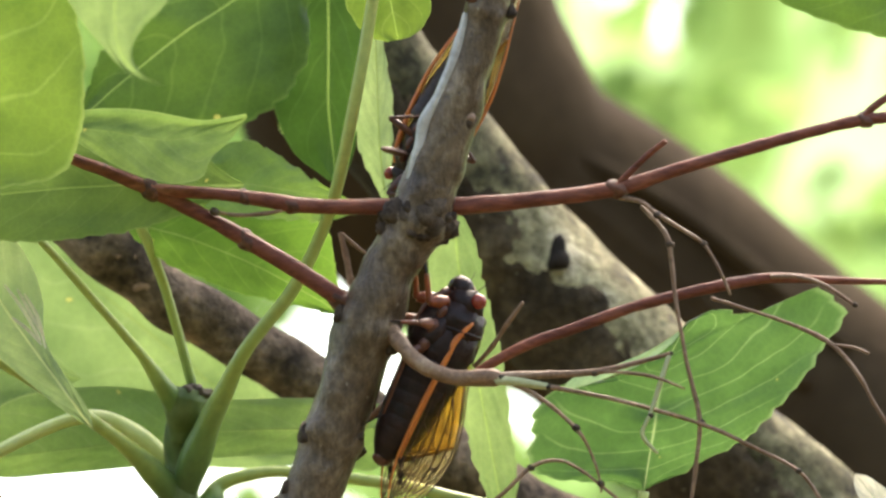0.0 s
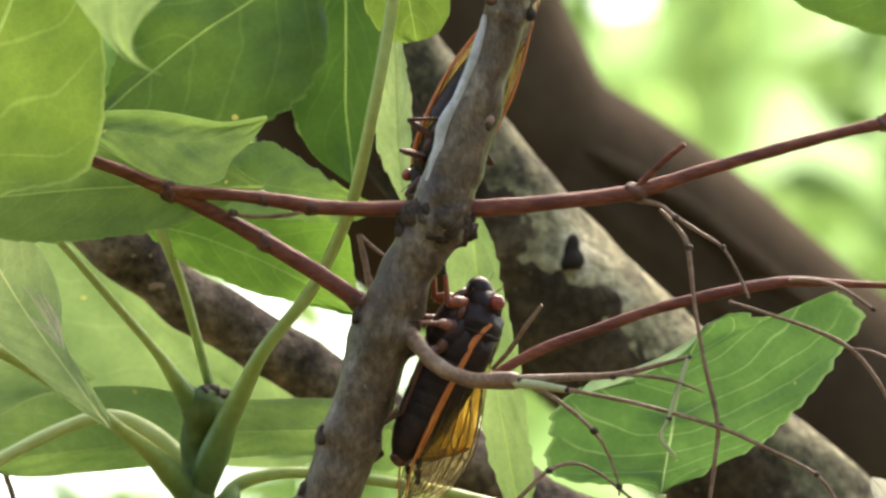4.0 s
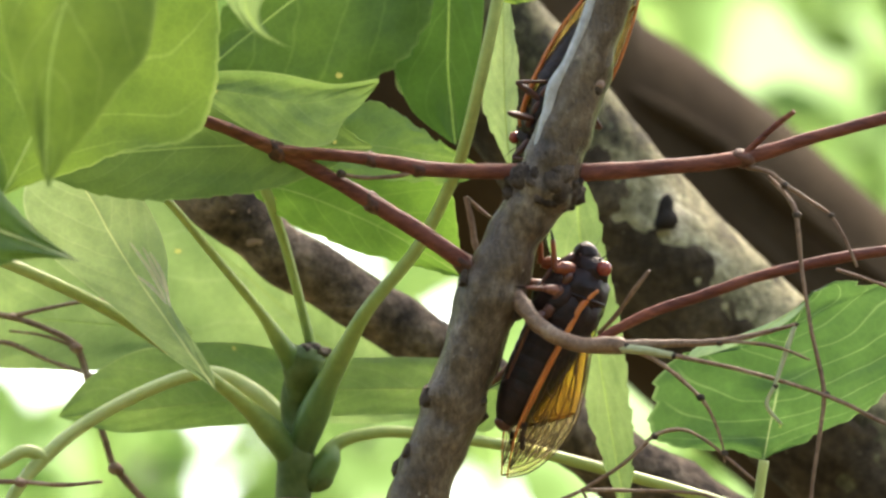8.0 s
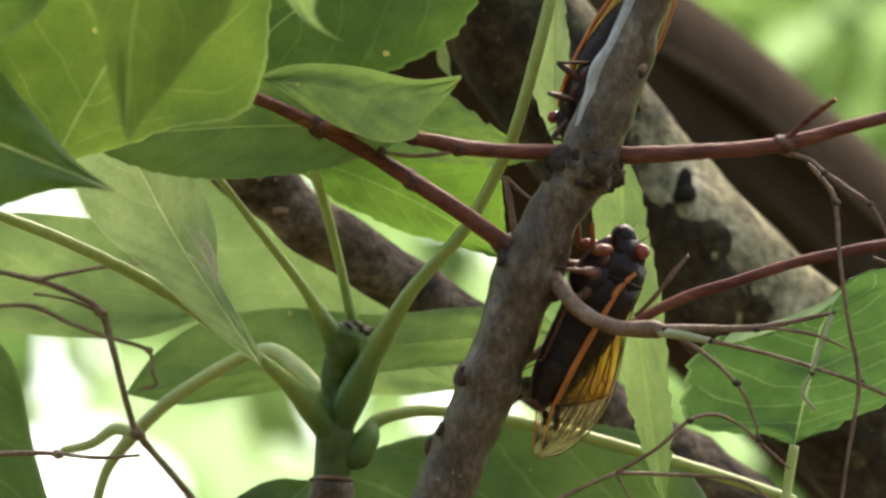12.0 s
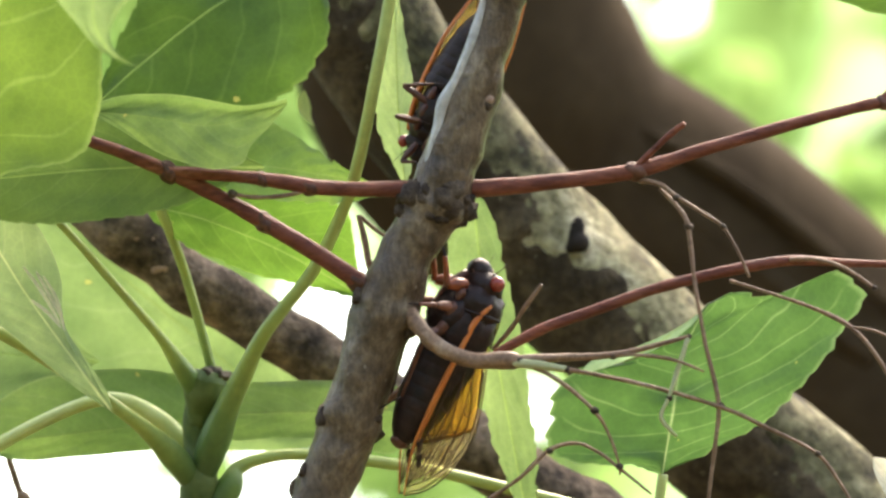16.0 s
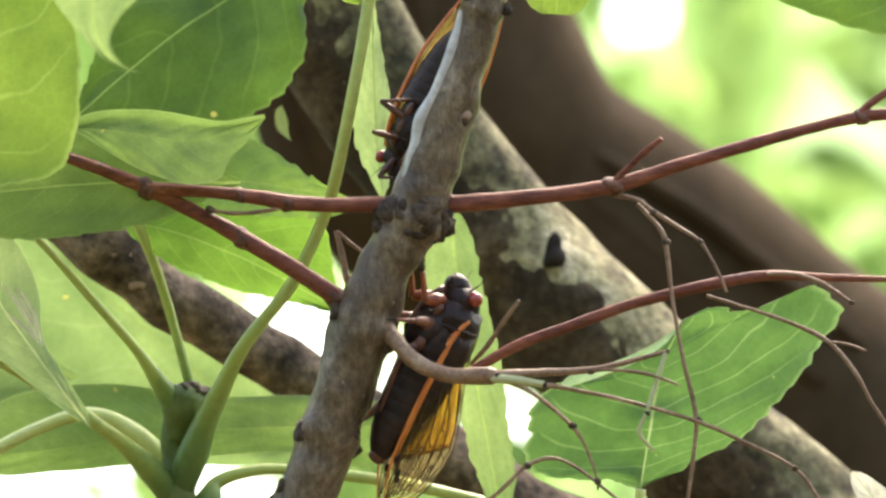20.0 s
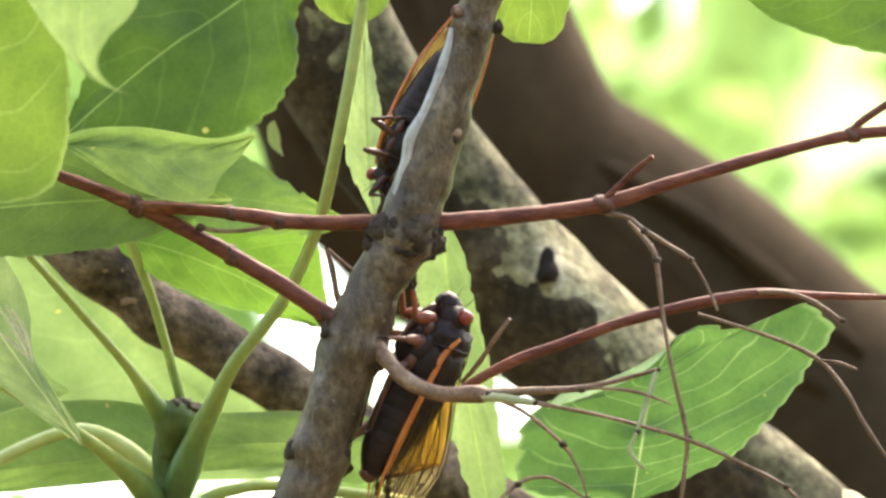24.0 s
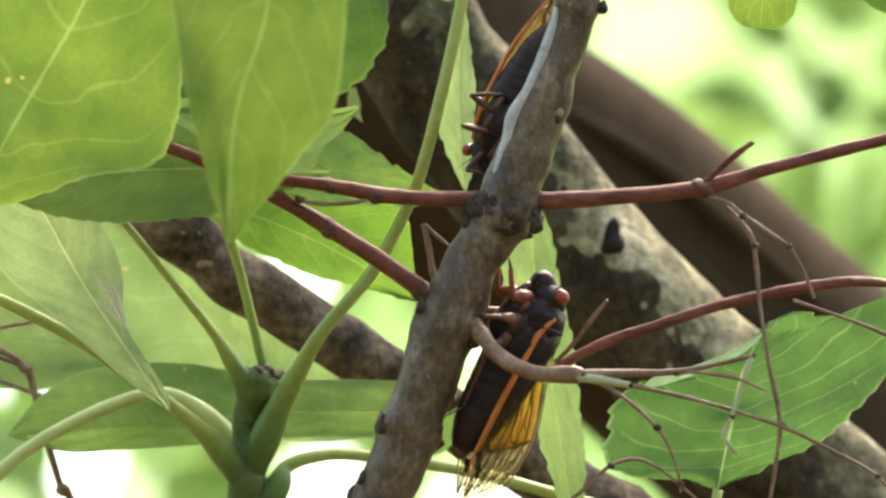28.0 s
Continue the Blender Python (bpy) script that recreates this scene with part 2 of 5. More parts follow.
BROAD = leaf_material("leaf_broad", (0.088, 0.148, 0.056), (0.105, 0.19, 0.048), (0.2, 0.29, 0.11), 0.45, 9, side_share=0.45)
PALE = leaf_material("leaf_pale_underside", (0.21, 0.29, 0.15), (0.29, 0.41, 0.17), (0.42, 0.5, 0.28), 0.5, 9, 0.5, 0.3)
CREAM = leaf_material("leaf_whitish", (0.6, 0.58, 0.5), (0.7, 0.68, 0.58), (0.7, 0.7, 0.6), 0.4)
MIDGREEN = leaf_material("leaf_mid_green", (0.118, 0.188, 0.062), (0.142, 0.24, 0.055), (0.22, 0.31, 0.11), 0.45, 9)
TOOTHED = leaf_material("leaf_toothed", (0.062, 0.122, 0.046), (0.066, 0.148, 0.038), (0.2, 0.31, 0.13), 0.45, 9, side_share=0.5)
UNDER = leaf_material("leaf_grey_green_underside", (0.15, 0.228, 0.085), (0.18, 0.29, 0.075), (0.26, 0.36, 0.15), 0.45)
CREAM2 = leaf_material("leaf_folded_margin", (0.2, 0.3, 0.2), (0.25, 0.38, 0.22), (0.3, 0.4, 0.3), 0.4)
# leaf tone with the shade on the bough's near leaves put into its colour
SHADETONE = leaf_material("leaf_shade_tone", (0.118, 0.186, 0.048), (0.165, 0.285, 0.048), (0.25, 0.34, 0.11), 0.4)
RIB = leaf_material("midrib", (0.15, 0.23, 0.075), (0.21, 0.32, 0.09), (0.22, 0.32, 0.1), 0.5)
LONG = leaf_material("leaf_long", (0.16, 0.25, 0.09), (0.27, 0.44, 0.12), (0.36, 0.47, 0.2), 0.52, 9, 0.5, 0.3)
LIGHTRIB = leaf_material("light_midrib", (0.42, 0.48, 0.25), (0.62, 0.72, 0.34), (0.5, 0.55, 0.3), 0.55)
FAR = leaf_material("leaf_far", (0.11, 0.2, 0.055), (0.34, 0.55, 0.18), (0.2, 0.3, 0.08), 0.65)
GROUND = bark("forest_floor", [(0.3, (0.07, 0.055, 0.035)), (0.6, (0.12, 0.11, 0.05)), (0.75, (0.1, 0.14, 0.04))], 3, 40, None, 0.95, 0.02)


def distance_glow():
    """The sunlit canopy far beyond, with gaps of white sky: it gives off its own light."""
    m = bpy.data.materials.new("glowing_distance")
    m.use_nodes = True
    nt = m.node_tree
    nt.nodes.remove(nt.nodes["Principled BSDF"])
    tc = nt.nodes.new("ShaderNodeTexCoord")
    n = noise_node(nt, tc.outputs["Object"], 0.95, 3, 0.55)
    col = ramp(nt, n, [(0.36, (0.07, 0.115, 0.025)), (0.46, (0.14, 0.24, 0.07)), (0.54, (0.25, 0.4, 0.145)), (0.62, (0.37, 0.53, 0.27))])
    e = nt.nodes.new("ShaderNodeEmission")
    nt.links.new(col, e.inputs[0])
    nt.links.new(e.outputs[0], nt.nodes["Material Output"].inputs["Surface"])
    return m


DISTANCE = distance_glow()
SKYGAP = bpy.data.materials.new("sky_gap")
SKYGAP.use_nodes = True
SKYGAP.node_tree.nodes.remove(SKYGAP.node_tree.nodes["Principled BSDF"])
gap_light = SKYGAP.node_tree.nodes.new("ShaderNodeEmission")
gap_light.inputs[0].default_value = (0.87, 1.0, 0.98, 1)
gap_light.inputs[1].default_value = 1.4
SKYGAP.node_tree.links.new(gap_light.outputs[0], SKYGAP.node_tree.nodes["Material Output"].inputs["Surface"])

# ---- building helpers ----
FACE = Vector((0.0000, -0.9703, -0.2419))  # from the shrub down towards the eye

def part(name, bm, material, parent, label=""):
    """Links a bmesh as one mesh object under a thing or a part."""
    me = bpy.data.meshes.new(name)
    bm.normal_update()
    bm.to_mesh(me)
    bm.free()
    me.materials.append(material)
    for p in me.polygons:
        p.use_smooth = True
    ob = new(name, me)
    ob.parent = parent
    if label:
        ob["label"] = label
    return ob


def thing(name, at, label, category, group="", kind=""):
    ob = new(name)
    ob.empty_display_size = 0.01
    ob.location = at
    ORIGIN[ob.name] = Vector(at)
    return tagged(ob, label, category, group, kind)


ORIGIN = {}


def home(parent):
    """World place of a thing's or part's origin."""
    p, o = parent, Vector()
    while p:
        o += Vector(p.location)
        p = p.parent
    return o


def spline(pts, steps):
    """A smooth line through the points."""
    pts = [Vector(p) for p in pts]
    out = []
    for i in range(len(pts) - 1):
        a, b, c, d = pts[max(i - 1, 0)], pts[i], pts[i + 1], pts[min(i + 2, len(pts) - 1)]
        reach = 1.5 * (c - b).length
        go, come = (c - a) / 2, (d - b) / 2
        go, come = (v * min(1, reach / max(v.length, 1e-9)) for v in (go, come))
        for k in range(steps):
            t = k / steps
            out.append(b * (2 * t ** 3 - 3 * t * t + 1) + go * (t ** 3 - 2 * t * t + t) + c * (3 * t * t - 2 * t ** 3) + come * (t ** 3 - t * t))
    return out + [pts[-1]]


def tube(bm, pts, radii, sides=10, steps=5, rough=0.0, grain=300.0, origin=None, knots=()):
    """A round, tapering tube along a smooth line, with uneven bark (rough, a share of the radius) and swollen knots (share of the way, growth)."""
    o = origin or Vector()
    line = [p - o for p in spline(pts, steps)]
    r = [v.x for v in spline([(x, 0, 0) for x in radii], steps)]
    n, rings = len(line), []
    side = Vector((0.13, -1, 0.31))
    for i, p in enumerate(line):
        way = (line[min(i + 1, n - 1)] - line[max(i - 1, 0)]).normalized()
        side = (side - way * side.dot(way)).normalized()
        up = way.cross(side)
        grow = 1.0
        for at, g, wide in knots:
            grow += g * math.exp(-(((i / (n - 1)) - at) / wide) ** 2)
        ring = []
        for k in range(sides):
            a = 2 * math.pi * k / sides
            d = side * math.cos(a) + up * math.sin(a)
            q = p + d * r[i]
            w = 1 + rough * noise.noise(q * grain)
            ring.append(bm.verts.new(p + d * max(r[i], 1e-5) * grow * w))
        rings.append(ring)
    uv = bm.loops.layers.uv.verify()
    for i, (a, b) in enumerate(zip(rings, rings[1:])):
        for k in range(sides):
            f = bm.faces.new((a[k], a[(k + 1) % sides], b[(k + 1) % sides], b[k]))
            for loop, u, v in zip(f.loops, (i, i, i + 1, i + 1), (k, k + 1, k + 1, k)):
                loop[uv].uv = (u / (n - 1), v / sides)
    bm.faces.new(rings[0][::-1])
    bm.faces.new(rings[-1])
    return bm


def stick(name, parent, pts, radii, material, label="", sides=10, steps=5, rough=0.12, grain=300.0, knots=()):
    o = home(parent)
    return part(name, tube(bmesh.new(), pts, radii, sides, steps, rough, grain, o, knots), material, parent, label)


def strand(name, parent, pts, wide, material, label=""):
    """A flat dry strand lying on a leaf, its face to -y."""
    bm = bmesh.new()
    uv = bm.loops.layers.uv.verify()
    line = [p - home(parent) for p in spline(pts, 6)]
    n = len(line)
    rows = []
    for i, p in enumerate(line):
        way = line[min(i + 1, n - 1)] - line[max(i - 1, 0)]
        across = way.cross(Vector((0, -1, 0))).normalized() * wide * (0.25 + 0.75 * math.sin(math.pi * (i + 0.5) / n))
        rows.append((bm.verts.new(p - across), bm.verts.new(p + across)))
    for i, (a, b) in enumerate(zip(rows, rows[1:])):
        f = bm.faces.new((a[0], a[1], b[1], b[0]))
        for loop, q in zip(f.loops, ((i, 0.3), (i, 0.7), (i + 1, 0.7), (i + 1, 0.3))):
            loop[uv].uv = (q[0] / n, q[1])
    return part(name, bm, material, parent, label)


def blob(bm, centre, size, turn=None, segs=12, rough=0.0, grain=200.0, squash=None):
    """An uneven ellipsoid; squash shapes it further, point by point on the unit ball."""
    made = bmesh.ops.create_uvsphere(bm, u_segments=segs, v_segments=max(6, segs * 2 // 3), radius=1.0)["verts"]
    m = turn or Matrix()
    for v in made:
        p = v.co.copy()
        if squash:
            p = squash(p)
        p = Vector((p.x * size[0], p.y * size[1], p.z * size[2]))
        p *= 1 + rough * noise.noise(p * grain)
        v.co = Vector(centre) + (m @ p)
    return made


def leaf(parent, base, tip, width, material, roll=0, peak=0.4, k=1.25, arc=0.0, droop=0.0, fold=0.0, wave=0.0, teeth=0.0, right=1.0, lobe=0.0, seed=0, rib=None, label="", name="leaf", rows=40, quilt=0.005, torn=0.0, shear=0.0):
    """A leaf blade from base to tip, its face turned to -y and then rolled about its length; right: the share of the width on its second side.
    The midrib is a part of the blade."""
    rng = random.Random(seed)
    base, tip = Vector(base), Vector(tip)
    long = (tip - base).length
    x = (tip - base).normalized()
    n = FACE.copy()
    n = (n - x * n.dot(x)).normalized()
    n = Matrix.Rotation(radians(roll), 3, x) @ n
    y = n.cross(x)
    turn = Matrix((x, y, n)).transposed()
    pa, pb = peak * k, (1 - peak) * k
    top = peak ** pa * (1 - peak) ** pb
    phase = rng.uniform(0, 6)
    half = 8

    def point(s, c):
        w = width / 2 * (s ** pa * (1 - s) ** pb / top if 0 < s < 1 else 0)
        if c < 0:
            w *= right
        saw = (s * 30 + phase) % 1.0
        edge = 1 - teeth * saw * abs(c) ** 6
        if torn:
            edge -= torn * max(0, noise.noise(Vector((s * 9, phase, c)))) * abs(c) ** 3
        edge += 0.07 * noise.noise(Vector((s * 6, phase, 3.1 if c > 0 else 8.3))) * abs(c)
        yy = c * w * edge
        xx = s * long - lobe * long * abs(c) * (1 - s) ** 5 - shear * yy
        q = (s * 9 - abs(c) * 1.9) % 1.0
        z = -fold * abs(yy) + wave * width * math.sin(s * 9 + phase + (2 if c > 0 else 0)) * abs(c) ** 1.5 * 0.5
        z += quilt * width * (math.sin(math.pi * q) ** 0.7) * abs(c) ** 0.5 * (1 - abs(c)) * 2
        z += 0.06 * width * noise.noise(Vector((s * 4, c * 2, phase))) + 0.010 * width * noise.noise(Vector((s * 11, c * 5, phase)))
        z += droop * long * 4 * s * (1 - s)
        return Vector((xx, yy + arc * long * 4 * s * (1 - s), z))

    e = 0.0035 + 0.0001 / width
    across = [-1 + k * (1 - e) / half for k in range(half + 1)]
    across += [-c for c in reversed(across)]
    bm = bmesh.new()
    uv = bm.loops.layers.uv.new("UVMap")
    grid = []
    for i in range(rows + 1):
        s = 0.004 + 0.992 * i / rows
        grid.append([(bm.verts.new(point(s, c)), s, c) for c in across])
    for a, b in zip(grid, grid[1:]):
        for i in range(len(across) - 1):
            if i == half:
                continue
            quad = (a[i], b[i], b[i + 1], a[i + 1])
            f = bm.faces.new([q[0] for q in quad])
            for loop, q in zip(f.loops, quad):
                loop[uv].uv = (q[1], (q[2] + 1) / 2)
    ob = part(name, bm, material, parent, label)
    ob.matrix_local = Matrix.Translation(base - home(parent)) @ turn.to_4x4()
    bm = bmesh.new()
    raise_by = Vector((0, 0, e * width * 0.45))
    strips = []
    for i in range(rows + 1):
        s = 0.004 + 0.992 * i / rows
        strips.append([bm.verts.new(p) for p in (point(s, -e), point(s, 0) + raise_by * (1 - s), point(s, e))])
    for a, b in zip(strips, strips[1:]):
        for i in (0, 1):
            bm.faces.new((a[i], b[i], b[i + 1], a[i + 1]))
    part("midrib", bm, rib or RIB, ob)
    return ob

def blade(parent, base, tip, left, right, mid, material, roll=0, fold=0.0, wave=0.0, teeth=0.0, seed=0, rib=None, label="", name="leaf", rows=88, quilt=0.006, lip=0.0):
    """A leaf blade from base to tip, its face turned to the shrub's open side and then rolled about its length. left, right and mid shape its two
    margins and its midrib: (along, across) as shares of its length. The midrib is a part of the blade."""
    rng = random.Random(seed)
    base, tip = Vector(base), Vector(tip)
    long = (tip - base).length
    x = (tip - base).normalized()
    n = (FACE - x * FACE.dot(x)).normalized()
    n = Matrix.Rotation(radians(roll), 3, x) @ n
    turn = Matrix((x, n.cross(x), n)).transposed()
    phase = rng.uniform(0, 6)
    half = 8

    def margin(pts):
        """Evenly spaced points along a smooth line through the shape points."""
        line = [p * long for p in spline([(0, 0, 0), *[(a, b, 0) for a, b in pts], (1, 0, 0)], 14)]
        run = [0.0]
        for a, b in zip(line, line[1:]):
            run.append(run[-1] + (b - a).length)
        out, k = [], 0
        for i in range(rows + 1):
            d = run[-1] * (0.001 + 0.998 * i / rows)
            while run[k + 1] < d:
                k += 1
            out.append(line[k].lerp(line[k + 1], (d - run[k]) / max(run[k + 1] - run[k], 1e-9)))
        return out, run[-1]

    centre, _ = margin(mid)
    edges = {1: margin(left), -1: margin(right)}
    width = max((a - b).length for a, b in zip(edges[1][0], edges[-1][0]))

    def point(i, c):
        side = 1 if c > 0 else -1
        s = i / rows
        rim, run = edges[side]
        e, m = rim[i], centre[i]
        p = m.lerp(e, abs(c))
        out = e - m
        reach = out.length
        if teeth and reach > 1e-5:
            count = run / 0.0034
            k = s * count + 0.35 * noise.noise(Vector((s * 7, phase, side)))
            saw = (k % 1.0) * (0.55 + 0.45 * noise.noise(Vector((math.floor(k) * 0.7, side, phase))))
            p -= out.normalized() * min(teeth * 0.028, reach * 0.3) * (saw + 0.5 * noise.noise(Vector((s * 16, phase, side)))) * abs(c) ** 6
        q = (s * 9 - abs(c) * 1.9) % 1.0
        z = -fold * reach * abs(c) + wave * width * math.sin(s * 10 + phase + (2 if c > 0 else 0)) * abs(c) ** 1.6
        z += wave * 0.5 * width * noise.noise(Vector((s * 14, side * 2, phase))) * abs(c) ** 3
        z += quilt * width * (math.sin(math.pi * q) ** 0.7) * abs(c) ** 0.5 * (1 - abs(c)) * 2
        z += 0.04 * width * noise.noise(Vector((s * 4, c * 2, phase))) + 0.010 * width * noise.noise(Vector((s * 11, c * 5, phase)))
        if lip:
            z += lip * 0.0016 * max(0, abs(c) - 0.82) / 0.18 * (1 if c > 0 else 0)
        return Vector((p.x, p.y, z))

    bm = bmesh.new()
    uv = bm.loops.layers.uv.new("UVMap")
    grid, spine = [], []
    for i in range(rows + 1):
        row = []
        for side in (-1, 1):
            reach = (edges[side][0][i] - centre[i]).length
            e = min(0.3, (0.00015 * (1 - 0.6 * i / rows) + 0.00004) * long / 0.05 / max(reach, 1e-5))
            cs = [side * (e + (1 - e) * k / half) for k in range(half + 1)]
            if side < 0:
                cs.reverse()
            row += [(bm.verts.new(point(i, c)), i / rows, c) for c in cs]
            spine.append((i, side * e))
        grid.append(row)
    for a, b in zip(grid, grid[1:]):
        for i in range(2 * half + 1):
            if i == half:
                continue
            quad = (a[i], b[i], b[i + 1], a[i + 1])
            f = bm.faces.new([q[0] for q in quad])
            for loop, q in zip(f.loops, quad):
                loop[uv].uv = (q[1], (q[2] + 1) / 2)
    ob = part(name, bm, material, parent, label)
    ob.matrix_local = Matrix.Translation(base - home(parent)) @ turn.to_4x4()
    bm = bmesh.new()
    strips = []
    for (i, a), (_, b) in zip(spine[::2], spine[1::2]):
        p, q = point(i, a), point(i, b)
        strips.append([bm.verts.new(v) for v in (p, (p + q) / 2 + Vector((0, 0, (p - q).length * 0.35)), q)])
    for a, b in zip(strips, strips[1:]):
        for i in (0, 1):
            bm.faces.new((a[i], b[i], b[i + 1], a[i + 1]))
    part("midrib", bm, rib or RIB, ob)
    return ob


# ---- setting ----
def ground():
    bm = bmesh.new()
    n = 60
    bmesh.ops.create_grid(bm, x_segments=n, y_segments=n, size=1.0)
    for v in bm.verts:
        r = v.co.length
        v.co.x, v.co.y = v.co.x * (6 + 300 * r ** 3), v.co.y * (6 + 300 * r ** 3) + 3
        v.co.z = 0.06 * noise.noise(v.co * 0.8) - 0.03
    ob = part("ground", bm, GROUND, None)
    tagged(ob, "brown and green leaf-strewn woodland floor", "ground", kind="structure")


ground()


def backdrop():
    bm = bmesh.new()
    rows = []
    for i in range(25):
        a = radians(-60 + 5 * i)
        rows.append([bm.verts.new((34 * math.sin(a), 34 * math.cos(a), z)) for z in (-0.5, 4, 9, 14)])
    for a, b in zip(rows, rows[1:]):
        for j in range(3):
            bm.faces.new((a[j], a[j + 1], b[j + 1], b[j]))
    # the canopy's emission stands in for sunlight on far leaves
    tagged(part("backdrop", bm, DISTANCE, None), "self-glowing green canopy with white sky gaps far beyond", "backdrop", kind="structure")


backdrop()

# ---- shrub with the grey stem, red twigs and dry stalks ----
shrub = thing("woody_shrub", (-0.18, 1.02, 0.0), "grey-barked shrub stem with reddish crossing twigs and dry stalks", "shrub")
stick("main_stem", shrub, [(-0.18, 1.02, 0.0), (-0.14, 1.0, 0.9), (-0.05387, 1.00394, 1.70699), (-0.04049, 0.99380, 1.74767), (-0.02935, 0.98560, 1.78056), (-0.02105, 0.97981, 1.80375), (-0.01748, 0.97744, 1.81327), (-0.01195, 0.97330, 1.82989), (-0.00839, 0.97103, 1.83898), (-0.00410, 0.96930, 1.84590), (-0.00143, 0.96747, 1.85326), (0.00196, 0.96509, 1.86278), (0.00492, 0.96272, 1.87230), (0.00730, 0.96078, 1.88009), (0.01079, 0.95733, 1.89394), (0.01302, 0.94999, 1.92337), (0.01569, 0.93704, 1.97530)],
      [0.008, 0.0072, 0.0058, 0.0052, 0.0050, 0.0047, 0.0046, 0.0049, 0.0044, 0.0047, 0.0043, 0.0039, 0.0035, 0.0033, 0.0034, 0.0029, 0.0015], TWIG, "rough grey-brown stem with pale lenticels", 24, 16, 0.14, 260.0, ((0.375, 0.09, 0.008), (0.436, 0.1, 0.014), (0.5625, 0.1, 0.011), (0.80, 0.1, 0.008)))
for at, r in (((-0.02163, 0.97540, 1.81319), 0.0016), ((-0.01335, 0.97540, 1.81319), 0.0013), ((-0.01638, 0.97083, 1.83151), 0.0014), ((-0.00801, 0.97204, 1.82667), 0.0016), ((0.00053, 0.96719, 1.84610), 0.0011), ((-0.00730, 0.96652, 1.84878), 0.0009), ((0.01078, 0.96025, 1.87808), 0.0012), ((-0.02484, 0.97742, 1.80507), 0.0012)):
    bm = bmesh.new()
    blob(bm, Vector(at) - home(shrub), (r * 0.7, r * 0.7, r), pose(0, 0, 0, 0, 22, 0).to_3x3(), 14, 0.6, 800)
    part("stem_bud", bm, NODEBARK, shrub, "dark knobbly bud")


def ring(at, big, thin, parent, mat, turn):
    bm = bmesh.new()
    n = 14
    rows = []
    for i in range(n):
        a = 2 * math.pi * i / n
        rows.append([bm.verts.new(Vector(at) - home(parent) + turn @ Vector(((big + thin * math.cos(b)) * math.cos(a), (big + thin * math.cos(b)) * math.sin(a) * 1.0, thin * math.sin(b)))) for b in (0, 1.57, 3.14, 4.71)])
    for i in range(n):
        for j in range(4):
            bm.faces.new((rows[i][j], rows[(i + 1) % n][j], rows[(i + 1) % n][(j + 1) % 4], rows[i][(j + 1) % 4]))
    part("leaf_scar", bm, mat, parent, "raised ring of a healed leaf scar")


for at, size, mat in (((0.00350, 0.96350, 1.86150), (0.0024, 0.0012, 0.0019), NODEBARK), ((0.00400, 0.96256, 1.86164), (0.0011, 0.0005, 0.0008), FLAKE), ((0.00445, 0.95834, 1.87994), (0.0012, 0.0009, 0.0011), REDNODE), ((0.00444, 0.95765, 1.87983), (0.0007, 0.0004, 0.0006), DRYTWIG)):
    bm = bmesh.new()
    blob(bm, Vector(at) - home(shrub), size, pose(0, 0, 0, 0, 20, 0).to_3x3(), 14, 0.4, 700)
    part("leaf_scar", bm, mat, shrub, "healed leaf scar")

# bright rim highlight of the stem, built as a pale raised strip
stick("bark_peel", shrub, [(0.00353, 0.95951, 1.87762), (0.00272, 0.96059, 1.87330), (0.00130, 0.96167, 1.86897), (-0.00058, 0.96271, 1.86481), (-0.00273, 0.96362, 1.86115), (-0.00371, 0.96470, 1.85682), (-0.00488, 0.96573, 1.85267), (-0.00553, 0.96653, 1.84947)], [0.0004, 0.0009, 0.0011, 0.0010, 0.0011, 0.0010, 0.0009, 0.0003], RIMSHINE, "pale silvery strip painted as the stem's rim highlight", 14, 9, 0.15, 300.0)

for at, size in (((-0.02000, 0.97897, 1.81353), (0.0028, 0.0030, 0.0026)), ((-0.02450, 0.98153, 1.80246), (0.0026, 0.0026, 0.0020)), ((-0.00010, 0.97010, 1.84543), (0.0019, 0.0020, 0.0030)), ((-0.00800, 0.97024, 1.84525), (0.0019, 0.0020, 0.0028)), ((-0.01750, 0.97910, 1.81300), (0.0052, 0.0042, 0.0024))):
    bm = bmesh.new()
    blob(bm, Vector(at) - home(shrub), size, pose(0, 0, 0, 0, 22, 0).to_3x3(), 36, 0.3, 620)
    part("stem_knob", bm, NODEBARK, shrub, "dark gnarled stem joint")

bm = bmesh.new()
gnarl = random.Random(5)
for i in range(60):
    a = gnarl.uniform(0, 6.283)
    up = gnarl.gauss(-0.0002, 0.0016)
    r = gnarl.uniform(0.0008, 0.0018) * (1.1 - 130 * abs(up))
    if r > 0.0003:
        blob(bm, Vector((-0.00410, 0.96930, 1.84633)) - home(shrub) + Vector((0.0046 * math.cos(a) + 0.38 * up, 0.0046 * math.sin(a) - 0.24 * up, up - 0.0011 * math.cos(a))), (r * 1.2, r * 0.7, r), pose(0, 0, 0, 0, gnarl.uniform(-60, 60), 0).to_3x3(), 10, 0.6, 1100)
part("stem_joint", bm, NODEBARK, shrub, "dark gnarled joint where the twigs leave the stem")

